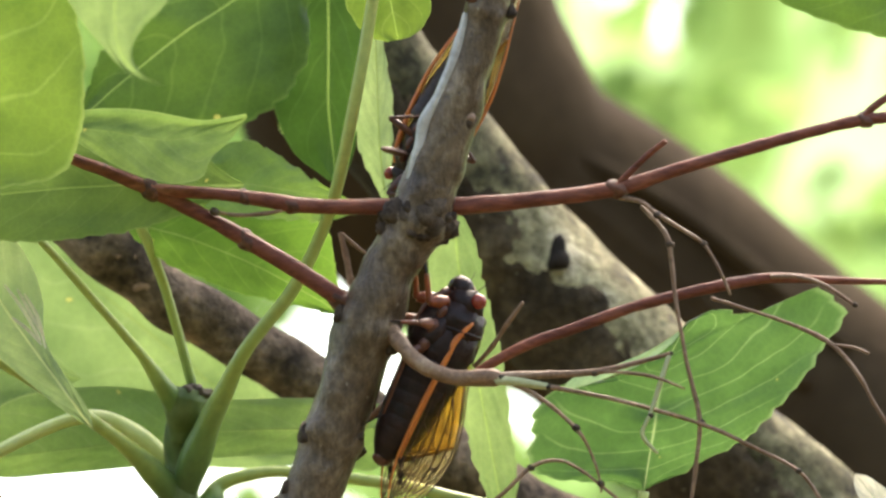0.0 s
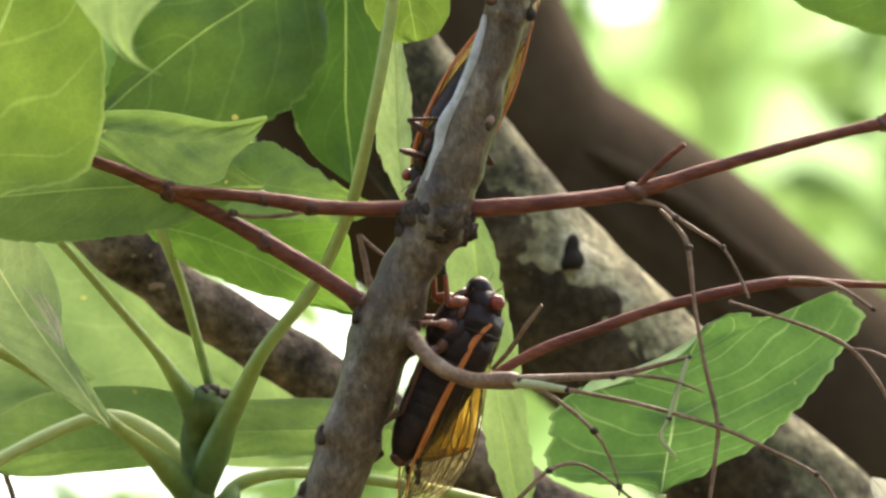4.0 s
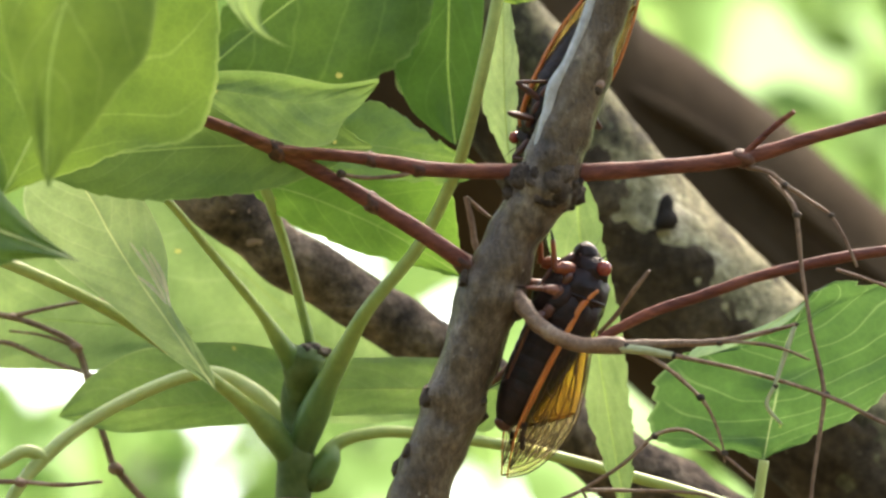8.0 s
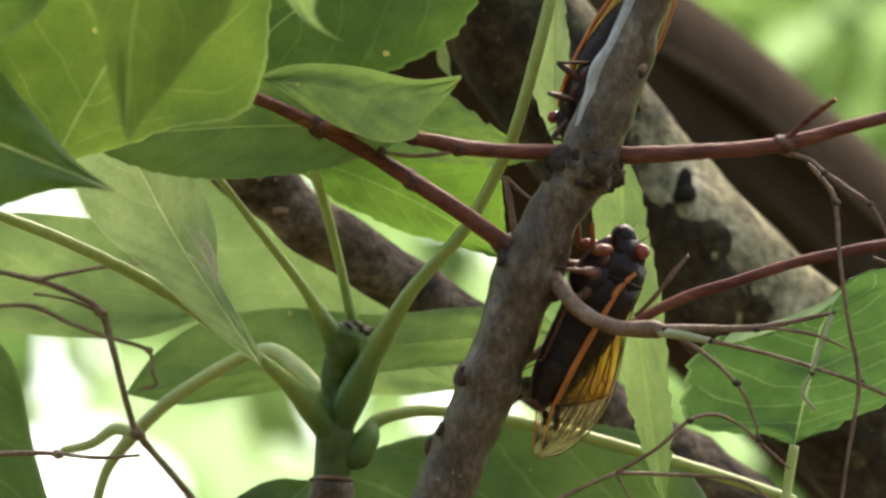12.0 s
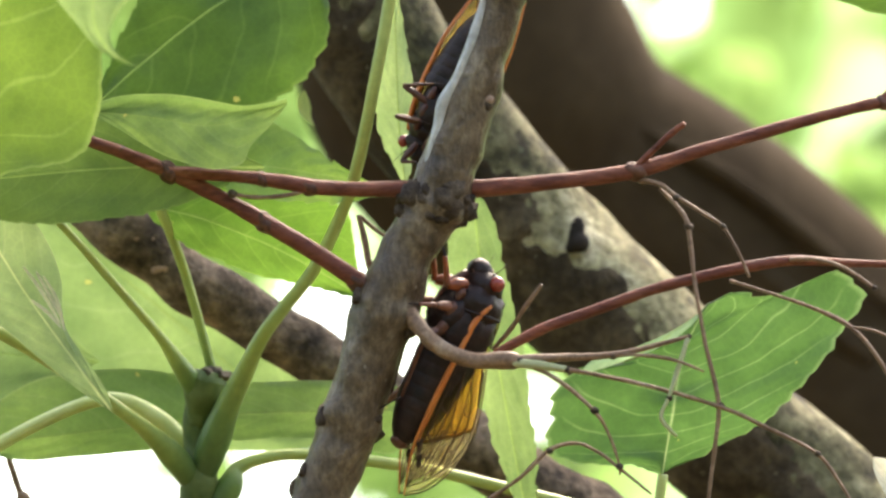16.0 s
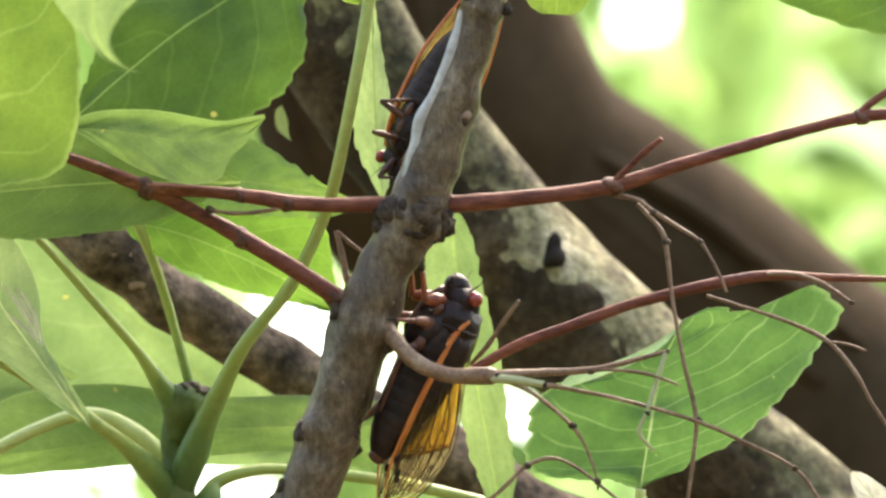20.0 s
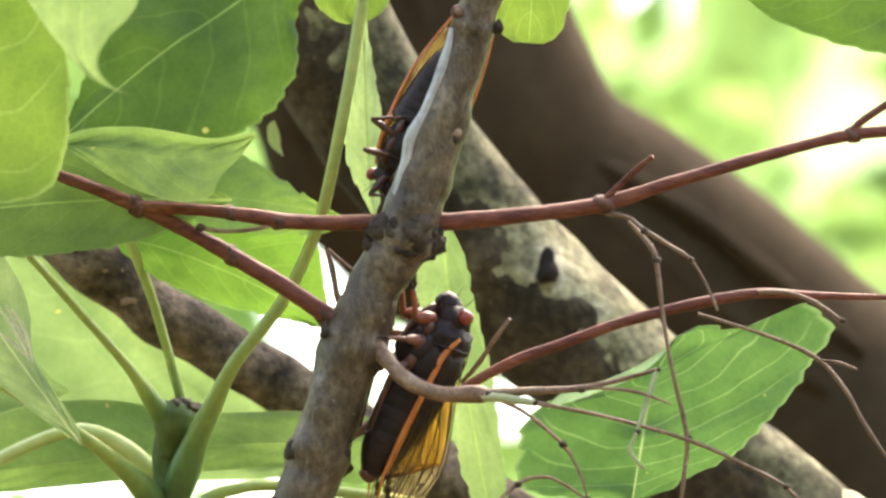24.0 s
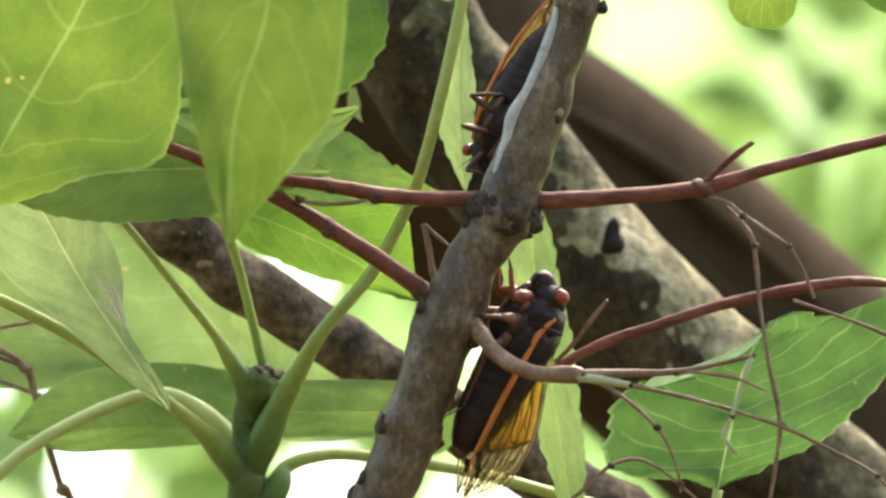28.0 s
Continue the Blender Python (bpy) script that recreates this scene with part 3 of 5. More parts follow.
RED = [
    ([(-0.00438, 0.96978, 1.84814), (-0.00839, 0.96868, 1.84841), (-0.01641, 0.96870, 1.84833), (-0.02353, 0.96762, 1.84851), (-0.03155, 0.96732, 1.84972), (-0.03912, 0.96717, 1.85033), (-0.04603, 0.96805, 1.85092)], [0.0016, 0.0016, 0.00145, 0.0015, 0.0013, 0.0012, 0.0013]),
    ([(-0.01286, 0.97366, 1.83255), (-0.01606, 0.97222, 1.83422), (-0.02177, 0.97129, 1.83794), (-0.03095, 0.96995, 1.84331), (-0.03782, 0.96902, 1.84703), (-0.04603, 0.96803, 1.85101), (-0.05388, 0.96725, 1.85413), (-0.06146, 0.96656, 1.85689), (-0.07544, 0.96681, 1.86417)], [0.0019, 0.0017, 0.0017, 0.0016, 0.0014, 0.0014, 0.0012, 0.0011, 0.001]),
    ([(-0.00125, 0.96969, 1.84849), (0.00410, 0.96863, 1.84859), (0.01570, 0.96837, 1.84963), (0.02747, 0.96799, 1.85118), (0.03711, 0.96725, 1.85413), (0.04870, 0.96643, 1.85742), (0.05941, 0.96574, 1.86019), (0.06654, 0.96535, 1.86174), (0.08171, 0.96488, 1.86365), (0.09955, 0.96337, 1.86971)], [0.0018, 0.0017, 0.0015, 0.0015, 0.00125, 0.0012, 0.0011, 0.0012, 0.001, 0.0007]),
    ([(0.02712, 0.96794, 1.85136), (0.02994, 0.96629, 1.85387), (0.03258, 0.96472, 1.85604), (0.03504, 0.96328, 1.85768)], [0.0007, 0.0006, 0.0006, 0.0005]),
    ([(0.06618, 0.96527, 1.86209), (0.06815, 0.96484, 1.86382), (0.07189, 0.96423, 1.86625), (0.07814, 0.96337, 1.86971)], [0.0008, 0.0008, 0.0007, 0.0006]),
    ([(0.00425, 0.97577, 1.82204), (0.00589, 0.97578, 1.82356), (0.01304, 0.97496, 1.82735), (0.02107, 0.97427, 1.83012), (0.02911, 0.97356, 1.83298), (0.03714, 0.97304, 1.83506), (0.04518, 0.97260, 1.83679), (0.05232, 0.97237, 1.83775), (0.06042, 0.97342, 1.83764), (0.07014, 0.97446, 1.83762), (0.08660, 0.97643, 1.83800)], [0.0008, 0.0010, 0.0011, 0.0011, 0.0011, 0.0011, 0.0011, 0.0010, 0.0008, 0.0006, 0.0005]),
]
for pts, radii in RED:
    stick("red_twig", shrub, pts, [r * 0.83 for r in radii], REDTWIG, "slender reddish-brown twig", 12, 8, 0.1, 350.0)
for at, r in (((-0.04603, 0.96805, 1.85092), 0.0021), ((-0.03095, 0.96995, 1.84331), 0.0021), ((-0.01606, 0.97222, 1.83422), 0.0023), ((0.02747, 0.96799, 1.85118), 0.0021), ((0.06654, 0.96535, 1.86174), 0.0017), ((-0.02397, 0.96762, 1.84851), 0.0019), ((-0.03137, 0.96732, 1.84972), 0.0016), ((-0.05388, 0.96721, 1.85430), 0.0013)):
    bm = bmesh.new()
    blob(bm, Vector(at) - home(shrub), (r * 0.85, r * 0.8, r * 0.75), pose(0, 0, 0, 0, random.uniform(-40, 40), 0).to_3x3(), 12, 0.55, 700)
    part("twig_node", bm, REDNODE, shrub, "dark swollen joint")

DRY = [
    ([(-0.00837, 0.97146, 1.82900), (-0.00639, 0.96912, 1.82599), (-0.00345, 0.96787, 1.82270), (0.00142, 0.96739, 1.82050), (0.00700, 0.96739, 1.82045), (0.00894, 0.96739, 1.82050)], [0.0029, 0.0024, 0.0023, 0.0022, 0.0026, 0.0022]),
    ([(0.00700, 0.96739, 1.82060), (0.00894, 0.96739, 1.82070), (0.01557, 0.96733, 1.82086), (0.02354, 0.96722, 1.82129), (0.02973, 0.96690, 1.82257), (0.03557, 0.96649, 1.82411)], [0.0013, 0.0013, 0.0012, 0.0010, 0.0008, 0.0006]),
    ([(0.00780, 0.96700, 1.82010), (0.01200, 0.96690, 1.81960), (0.01640, 0.96680, 1.81890)], [0.0010, 0.0009, 0.0007]),
    ([(0.00849, 0.96739, 1.82050), (0.01467, 0.96710, 1.81753), (0.02066, 0.96734, 1.81243), (0.02305, 0.96826, 1.80874), (0.02455, 0.96933, 1.80446), (0.02473, 0.96980, 1.80257)], [0.0007, 0.0006, 0.0006, 0.0004, 0.0004, 0.0003]),
    ([(0.00938, 0.96744, 1.82033), (0.01626, 0.96676, 1.81890), (0.02793, 0.96732, 1.81667), (0.04031, 0.96817, 1.81324), (0.04826, 0.96903, 1.80981), (0.05551, 0.96995, 1.80613), (0.05905, 0.97104, 1.80175), (0.06152, 0.97202, 1.79781)], [0.0008, 0.0007, 0.0006, 0.0006, 0.0006, 0.0005, 0.0005, 0.0004]),
    ([(0.02354, 0.96718, 1.82136), (0.02882, 0.96625, 1.82096), (0.03320, 0.96544, 1.82005), (0.03776, 0.96489, 1.81812)], [0.0005, 0.0005, 0.0005, 0.0003]),
    ([(0.03539, 0.96658, 1.82376), (0.03394, 0.96667, 1.81925), (0.03232, 0.96687, 1.81431), (0.03117, 0.96762, 1.81131), (0.03356, 0.96833, 1.80849)], [0.0005, 0.0005, 0.0004, 0.0004, 0.0003]),
    ([(0.00498, 0.97281, 1.82356), (0.00764, 0.97015, 1.82596), (0.01028, 0.96724, 1.82937), (0.01258, 0.96552, 1.83215)], [0.0007, 0.0007, 0.0007, 0.0005]),
    ([(0.02801, 0.96833, 1.84980), (0.03121, 0.96560, 1.84836), (0.03358, 0.96506, 1.84639), (0.03736, 0.96467, 1.84381), (0.04087, 0.96428, 1.84125), (0.04322, 0.96423, 1.83731), (0.04508, 0.96524, 1.83327)], [0.0008, 0.0007, 0.0007, 0.0006, 0.0005, 0.0005, 0.0004]),
    ([(0.03125, 0.96674, 1.84792), (0.03411, 0.96553, 1.84449), (0.03550, 0.96525, 1.84149), (0.03653, 0.96638, 1.83282), (0.03818, 0.96777, 1.82313), (0.04017, 0.96898, 1.81415), (0.03964, 0.97065, 1.80745), (0.03876, 0.97236, 1.80058), (0.03814, 0.97407, 1.79371)], [0.0006, 0.0007, 0.0008, 0.0006, 0.0006, 0.0007, 0.0006, 0.0006, 0.0005]),
    ([(0.05182, 0.97135, 1.83768), (0.05567, 0.96844, 1.83697), (0.06000, 0.96682, 1.83520), (0.06455, 0.96660, 1.83196)], [0.0007, 0.0007, 0.0006, 0.0005]),
    ([(0.04220, 0.97023, 1.83393), (0.04851, 0.96876, 1.83156), (0.05556, 0.96839, 1.82892), (0.06127, 0.96814, 1.82576), (0.06519, 0.96830, 1.82098), (0.06785, 0.96948, 1.81625), (0.07139, 0.97077, 1.81110)], [0.0005, 0.0005, 0.0006, 0.0007, 0.0006, 0.0006, 0.0005]),
    ([(0.06127, 0.96810, 1.82593), (0.06431, 0.96723, 1.82528), (0.06679, 0.96747, 1.82433)], [0.0004, 0.0004, 0.0003]),
    ([(-0.01288, 0.97535, 1.83405), (-0.01449, 0.97448, 1.83753), (-0.01539, 0.97340, 1.84187), (-0.01628, 0.97258, 1.84517)], [0.0012, 0.0011, 0.0010, 0.0008]),
    ([(-0.01593, 0.97264, 1.84491), (-0.01361, 0.97411, 1.84315), (-0.01040, 0.97560, 1.84131)], [0.0006, 0.0005, 0.0004]),
    ([(-0.03641, 0.96691, 1.84723), (-0.03240, 0.96706, 1.84662), (-0.02795, 0.96700, 1.84688), (-0.02424, 0.96779, 1.84782)], [0.0006, 0.0006, 0.0006, 0.0006]),
    ([(0.00257, 0.97292, 1.79835), (0.00893, 0.97091, 1.80226), (0.01361, 0.96984, 1.80655), (0.01777, 0.96956, 1.80767), (0.02130, 0.96988, 1.80638), (0.02455, 0.96950, 1.80377), (0.02967, 0.97050, 1.79975)], [0.0006, 0.0006, 0.0006, 0.0005, 0.0005, 0.0005, 0.0004]),
    ([(-0.01628, 0.97578, 1.78684), (-0.00743, 0.97418, 1.79328), (0.00257, 0.97292, 1.79835)], [0.0008, 0.0007, 0.0006]),
    ([(0.00257, 0.97292, 1.79835), (0.01026, 0.97289, 1.79843), (0.02203, 0.97302, 1.79792), (0.02823, 0.97399, 1.79405)], [0.0006, 0.0006, 0.0005, 0.0004]),
    ([(0.00257, 0.97292, 1.79835), (0.00611, 0.97429, 1.79285)], [0.0005, 0.0003]),
    ([(-0.00887, 0.98109, 1.81930), (-0.01113, 0.98250, 1.81778), (-0.01292, 0.98278, 1.81664)], [0.0013, 0.0012, 0.0011]),
]
for i, (pts, radii) in enumerate(DRY):
    pale = i in (2, 6)
    stick("dry_stalk", shrub, pts, [r * (0.8 if pale else 0.56) for r in radii], PALESTALK if pale else DRYTWIG, "pale yellowish dry stalk" if pale else "thin dry grey-brown stalk", 8, 6, 0.25, 600.0)
for at, r in (((0.02066, 0.96734, 1.81243), 0.0010), ((0.04035, 0.96910, 1.81363), 0.0010), ((0.03550, 0.96525, 1.84149), 0.0011), ((0.03358, 0.96510, 1.84621), 0.0010), ((0.05551, 0.96995, 1.80613), 0.0008), ((0.03232, 0.96687, 1.81431), 0.0007), ((0.04087, 0.96428, 1.84125), 0.0008), ((0.01361, 0.96984, 1.80655), 0.0009), ((0.01626, 0.96676, 1.81890), 0.0009), ((0.03557, 0.96649, 1.82411), 0.0006), ((0.02354, 0.96722, 1.82119), 0.0010), ((0.00894, 0.96739, 1.82050), 0.0016), ((-0.03614, 0.96691, 1.84723), 0.0011), ((0.02455, 0.96946, 1.80395), 0.0009), ((0.06455, 0.96660, 1.83196), 0.0007)):
    bm = bmesh.new()
    blob(bm, Vector(at) - home(shrub), (r * 0.72, r * 0.72, r * 0.62), None, 10, 0.6, 900)
    part("stalk_node", bm, NODEBARK, shrub, "dark joint")

# ---- sapling with the green stem ----
sapling = thing("green_sapling", (-0.055, 1.05, 0.0), "green sapling shoot with long yellow-green leaf stalks and broad leaves", "sapling")
stick("lower_stem", sapling, [(-0.055, 1.05, 0.0), (-0.05, 1.03, 0.8), (-0.045, 1.01, 1.4), (-0.04475, 1.02149, 1.78538), (-0.04384, 1.01880, 1.79620), (-0.04339, 1.01691, 1.80377)], [0.005, 0.0045, 0.004, 0.0042, 0.0041, 0.0035], TWIG, "woody grey-brown lower stem", 16, 7, 0.2, 250.0)
stick("upper_stem", sapling, [(-0.04338, 1.01700, 1.80341), (-0.04337, 1.01622, 1.80656), (-0.04303, 1.01509, 1.81106), (-0.04331, 1.01485, 1.81618), (-0.04379, 1.01384, 1.82022), (-0.04350, 1.01305, 1.82337)], [0.0031, 0.0030, 0.0031, 0.0024, 0.0020, 0.0018], STEM, "smooth grey-green shoot", 20, 7, 0.06, 200.0)
ring((-0.04338, 1.01696, 1.80359), 0.0034, 0.0004, sapling, DRYTWIG, Matrix.Identity(3))
bm = bmesh.new()
blob(bm, Vector((-0.04070, 1.01000, 1.82740)) - home(sapling), (0.0026, 0.0022, 0.0015), None, 28, 0.6, 900)
part("bud", bm, BUD, sapling, "dark terminal bud")
bm = bmesh.new()
blob(bm, Vector((-0.03934, 1.01579, 1.80827)) - home(sapling), (0.0024, 0.0023, 0.0029), None, 12, 0.2, 300)
part("axil_bud", bm, STEM, sapling, "swollen green leaf base")

STALKS = [
    ([(-0.04282, 1.01532, 1.81017), (-0.04183, 1.01343, 1.81360), (-0.04031, 1.01143, 1.81748), (-0.03829, 1.00829, 1.82181), (-0.03542, 1.00399, 1.82665), (-0.03172, 0.99843, 1.83243), (-0.02409, 0.99414, 1.84138), (-0.01929, 0.98891, 1.84994), (-0.01682, 0.98134, 1.85549), (-0.01385, 0.97216, 1.86750), (-0.01158, 0.96720, 1.87916), (-0.00976, 0.96202, 1.89164)], [0.00180, 0.00230, 0.00260, 0.00202, 0.00158, 0.00115, 0.00107, 0.00098, 0.00098, 0.00098, 0.00098, 0.00090]),
    ([(-0.04226, 1.01119, 1.82256), (-0.04385, 1.00939, 1.82565), (-0.04603, 1.00660, 1.82860), (-0.04946, 1.00245, 1.83282), (-0.05677, 0.99155, 1.83934), (-0.06355, 0.98181, 1.84535), (-0.06869, 0.97673, 1.84918)], [0.00160, 0.00184, 0.00144, 0.00082, 0.00068, 0.00061, 0.00054]),
    ([(-0.04043, 1.01236, 1.82614), (-0.04121, 1.01045, 1.82970), (-0.04510, 1.00505, 1.84308), (-0.04796, 0.99916, 1.85016), (-0.04988, 0.99622, 1.85368)], [0.00096, 0.00080, 0.00080, 0.00088, 0.00088]),
    ([(-0.04298, 1.01554, 1.80926), (-0.04475, 1.01383, 1.81200), (-0.04729, 1.01111, 1.81462), (-0.05077, 1.00733, 1.81738), (-0.05516, 1.00254, 1.82007), (-0.06174, 0.99750, 1.82375), (-0.07286, 0.98992, 1.82933), (-0.08742, 0.98243, 1.83457), (-0.10000, 0.97747, 1.83794)], [0.00180, 0.00220, 0.00220, 0.00144, 0.00110, 0.00102, 0.00102, 0.00094, 0.00085]),
    ([(-0.04238, 1.01599, 1.80748), (-0.03961, 1.01586, 1.80799), (-0.03783, 1.01522, 1.81055), (-0.03665, 1.01559, 1.81319), (-0.03295, 1.01617, 1.81499), (-0.02591, 1.01797, 1.81607), (-0.00805, 1.02042, 1.81450), (0.00619, 1.02314, 1.81184), (0.02147, 1.02605, 1.80846), (0.03398, 1.02890, 1.80527)], [0.00200, 0.00240, 0.00210, 0.00123, 0.00106, 0.00097, 0.00097, 0.00097, 0.00097, 0.00088]),
    ([(-0.04541, 1.01955, 1.81797), (-0.05018, 1.01845, 1.82238), (-0.05581, 1.01875, 1.82533), (-0.06139, 1.01883, 1.82502), (-0.06967, 1.01868, 1.82147), (-0.07791, 1.01789, 1.81639), (-0.08442, 1.01730, 1.81047), (-0.08914, 1.01681, 1.80416), (-0.09307, 1.01907, 1.79509)], [0.0018, 0.0015, 0.0012, 0.0011, 0.0011, 0.0011, 0.0012, 0.0010, 0.0008]),
    ([(-0.08377, 1.01730, 1.81049), (-0.08748, 1.01604, 1.81139), (-0.09202, 1.01567, 1.80876), (-0.09797, 1.01498, 1.80737)], [0.0011, 0.0011, 0.0009, 0.0008]),
]
ARCH = []
for i, (pts, radii) in enumerate(STALKS):
    stalk = stick("leaf_stalk", sapling, pts, radii, STALK if i < 5 else PETIOLE, "smooth yellow-green leaf stalk", 16, 7, 0.03, 160.0)
    if i > 4:
        ARCH.append(stalk)
stick("bud_cup", sapling, [(-0.04326, 1.01292, 1.81977), (-0.04277, 1.01229, 1.82230), (-0.04213, 1.01063, 1.82481), (-0.04172, 1.01018, 1.82661), (-0.04139, 1.00978, 1.82824)], [0.0016, 0.0024, 0.0033, 0.0034, 0.0024], STEM, "dark green cup of joined stalk feet", 18, 6, 0.08, 300.0)


LEAVES = {}
LEAVES["C"] = blade(sapling, (-0.01730, 1.00191, 1.90527), (-0.06290, 1.00848, 1.87064), [(0.108, 0.061), (0.216, 0.143), (0.259, 0.213), (0.327, 0.274), (0.412, 0.311), (0.544, 0.310), (0.729, 0.259), (0.884, 0.168), (0.960, 0.081)], [(0.207, -0.237), (0.513, -0.238), (0.739, -0.134), (0.879, -0.057)], [(0.382, -0.009), (0.637, -0.022)], GREEN, 8, wave=0.03, teeth=0.05, seed=1, label="broad green leaf with a pale midrib")
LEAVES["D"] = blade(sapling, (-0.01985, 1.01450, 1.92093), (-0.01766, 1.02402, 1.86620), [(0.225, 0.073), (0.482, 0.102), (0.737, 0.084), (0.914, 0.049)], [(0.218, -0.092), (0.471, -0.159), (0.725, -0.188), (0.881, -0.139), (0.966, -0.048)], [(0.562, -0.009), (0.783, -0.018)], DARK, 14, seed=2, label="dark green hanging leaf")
LEAVES["E"] = blade(sapling, (-0.06123, 0.96282, 1.86001), (-0.02967, 0.96155, 1.86099), [(0.136, 0.053), (0.263, 0.063), (0.488, 0.047), (0.755, -0.016), (0.896, -0.013)], [(0.162, -0.102), (0.385, -0.243), (0.609, -0.326), (0.763, -0.304), (0.813, -0.208), (0.922, -0.100)], [(0.332, -0.050), (0.613, -0.099), (0.867, -0.056)], UNDER, -18, fold=0.1, wave=0.02, seed=3, lip=1.0, label="folded pale green leaf with a whitish upper edge")
LEAVES["F"] = blade(sapling, (-0.03140, 0.96980, 1.85219), (-0.08701, 0.96870, 1.84831), [(0.157, 0.068), (0.319, 0.113), (0.528, 0.128), (0.687, 0.121), (0.845, 0.080)], [(0.145, -0.112), (0.350, -0.170), (0.575, -0.160), (0.754, -0.106), (0.886, -0.046)], [(0.359, -0.023), (0.599, -0.023)], MIDGREEN, 10, wave=0.03, teeth=0.02, seed=4, label="green leaf seen from below")
LEAVES["G"] = blade(sapling, (-0.04058, 0.98667, 1.85893), (-0.01131, 0.98633, 1.85204), [(0.127, 0.182), (0.283, 0.246), (0.400, 0.213), (0.589, 0.135), (0.801, 0.056)], [(0.138, -0.185), (0.416, -0.178), (0.741, -0.110)], [(0.189, -0.011), (0.525, 0.015), (0.801, 0.031)], SOFT, -12, wave=0.03, teeth=0.03, seed=5, label="green leaf with fine side veins")
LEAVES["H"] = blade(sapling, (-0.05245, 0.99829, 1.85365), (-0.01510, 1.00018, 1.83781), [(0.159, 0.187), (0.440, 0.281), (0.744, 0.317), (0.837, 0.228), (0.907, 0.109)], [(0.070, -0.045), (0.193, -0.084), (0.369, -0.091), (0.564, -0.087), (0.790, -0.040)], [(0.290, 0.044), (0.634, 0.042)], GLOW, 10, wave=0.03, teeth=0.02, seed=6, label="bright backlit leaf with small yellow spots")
LEAVES["I"] = blade(sapling, (-0.05558, 0.98704, 1.81608), (-0.08199, 0.97215, 1.85104), [(0.181, 0.065), (0.483, 0.142), (0.708, 0.211), (0.886, 0.195), (0.979, 0.107)], [(0.092, -0.029), (0.335, -0.039), (0.472, -0.116), (0.589, -0.153), (0.751, -0.157), (0.919, -0.085)], [(0.154, 0.002), (0.460, 0.005), (0.644, -0.003), (0.822, -0.019)], PALE, 0, fold=0.25, wave=0.05, seed=7, quilt=0.02, rib=LIGHTRIB, label="folded pale leaf with a light midrib")
for pts in ([(-0.06944, 0.97608, 1.83732), (-0.06633, 0.97711, 1.83320), (-0.06375, 0.97822, 1.82873)], [(-0.06638, 0.97642, 1.83598), (-0.06426, 0.97732, 1.83237), (-0.06301, 0.97850, 1.82762)], [(-0.06828, 0.97733, 1.83230), (-0.06574, 0.97780, 1.83044), (-0.06355, 0.97839, 1.82804)], [(-0.06746, 0.97625, 1.83666), (-0.06358, 0.97796, 1.82978)]):
    strand("leaf_crease", sapling, [Vector(p) + Vector((0, -0.0006, 0)) for p in pts], 0.0003, CREAM, "pale dry strand along the fold of a leaf")
LEAVES["J"] = blade(sapling, (-0.01953, 1.07615, 1.83072), (-0.07706, 1.06343, 1.87347), [(0.124, 0.125), (0.351, 0.273), (0.576, 0.315), (0.792, 0.195)], [(0.122, -0.066), (0.318, -0.116), (0.604, -0.129), (0.837, -0.097)], [(0.200, 0.031), (0.620, 0.023)], BACK, 0, seed=8, label="pale green underside of a broad leaf")
LEAVES["K"] = blade(sapling, (-0.00658, 1.02405, 1.82475), (-0.08267, 1.02349, 1.81870), [(0.073, 0.086), (0.205, 0.044), (0.388, 0.033), (0.597, 0.039), (0.756, 0.042), (0.878, 0.040)], [(0.063, -0.066), (0.234, -0.089), (0.417, -0.100), (0.623, -0.146), (0.794, -0.145), (0.882, -0.115), (0.945, -0.069)], [(0.385, -0.023), (0.606, -0.014), (0.814, -0.005)], LONG, 14, fold=0.12, wave=0.02, seed=9, label="long green leaf lying nearly flat")
LEAVES["L"] = blade(sapling, (-0.00918, 0.99192, 1.85441), (-0.01126, 0.97877, 1.89063), [(0.154, 0.074), (0.300, 0.111), (0.488, 0.091), (0.720, 0.037)], [(0.072, -0.038), (0.331, -0.073), (0.521, -0.072), (0.761, -0.028)], [(0.291, 0.014), (0.622, 0.008)], PALE, 30, fold=0.3, seed=10, teeth=0.02, label="narrow pale leaf with a lit edge")
LEAVES["M"] = blade(sapling, (0.00169, 1.00326, 1.85850), (0.01138, 1.01746, 1.80156), [(0.135, 0.043), (0.261, 0.049), (0.435, 0.062), (0.592, 0.060), (0.733, 0.058), (0.887, 0.033)], [(0.161, -0.103), (0.381, -0.104), (0.541, -0.084), (0.732, -0.064), (0.902, -0.030)], [(0.220, -0.017), (0.519, -0.013), (0.803, -0.007)], BACK, 10, fold=0.15, teeth=0.03, seed=11, label="long narrow pale leaf")
LEAVES["X"] = blade(sapling, (0.02613, 1.03419, 1.80061), (-0.06189, 1.03516, 1.79672), [(0.188, 0.163), (0.505, 0.201), (0.824, 0.080)], [(0.129, -0.211), (0.299, -0.272), (0.459, -0.269), (0.617, -0.244), (0.723, -0.210), (0.828, -0.153), (0.916, -0.052)], [(0.402, -0.035), (0.720, -0.016)], BROAD, 12, wave=0.02, teeth=0.02, seed=12, label="broad green leaf below the stem")
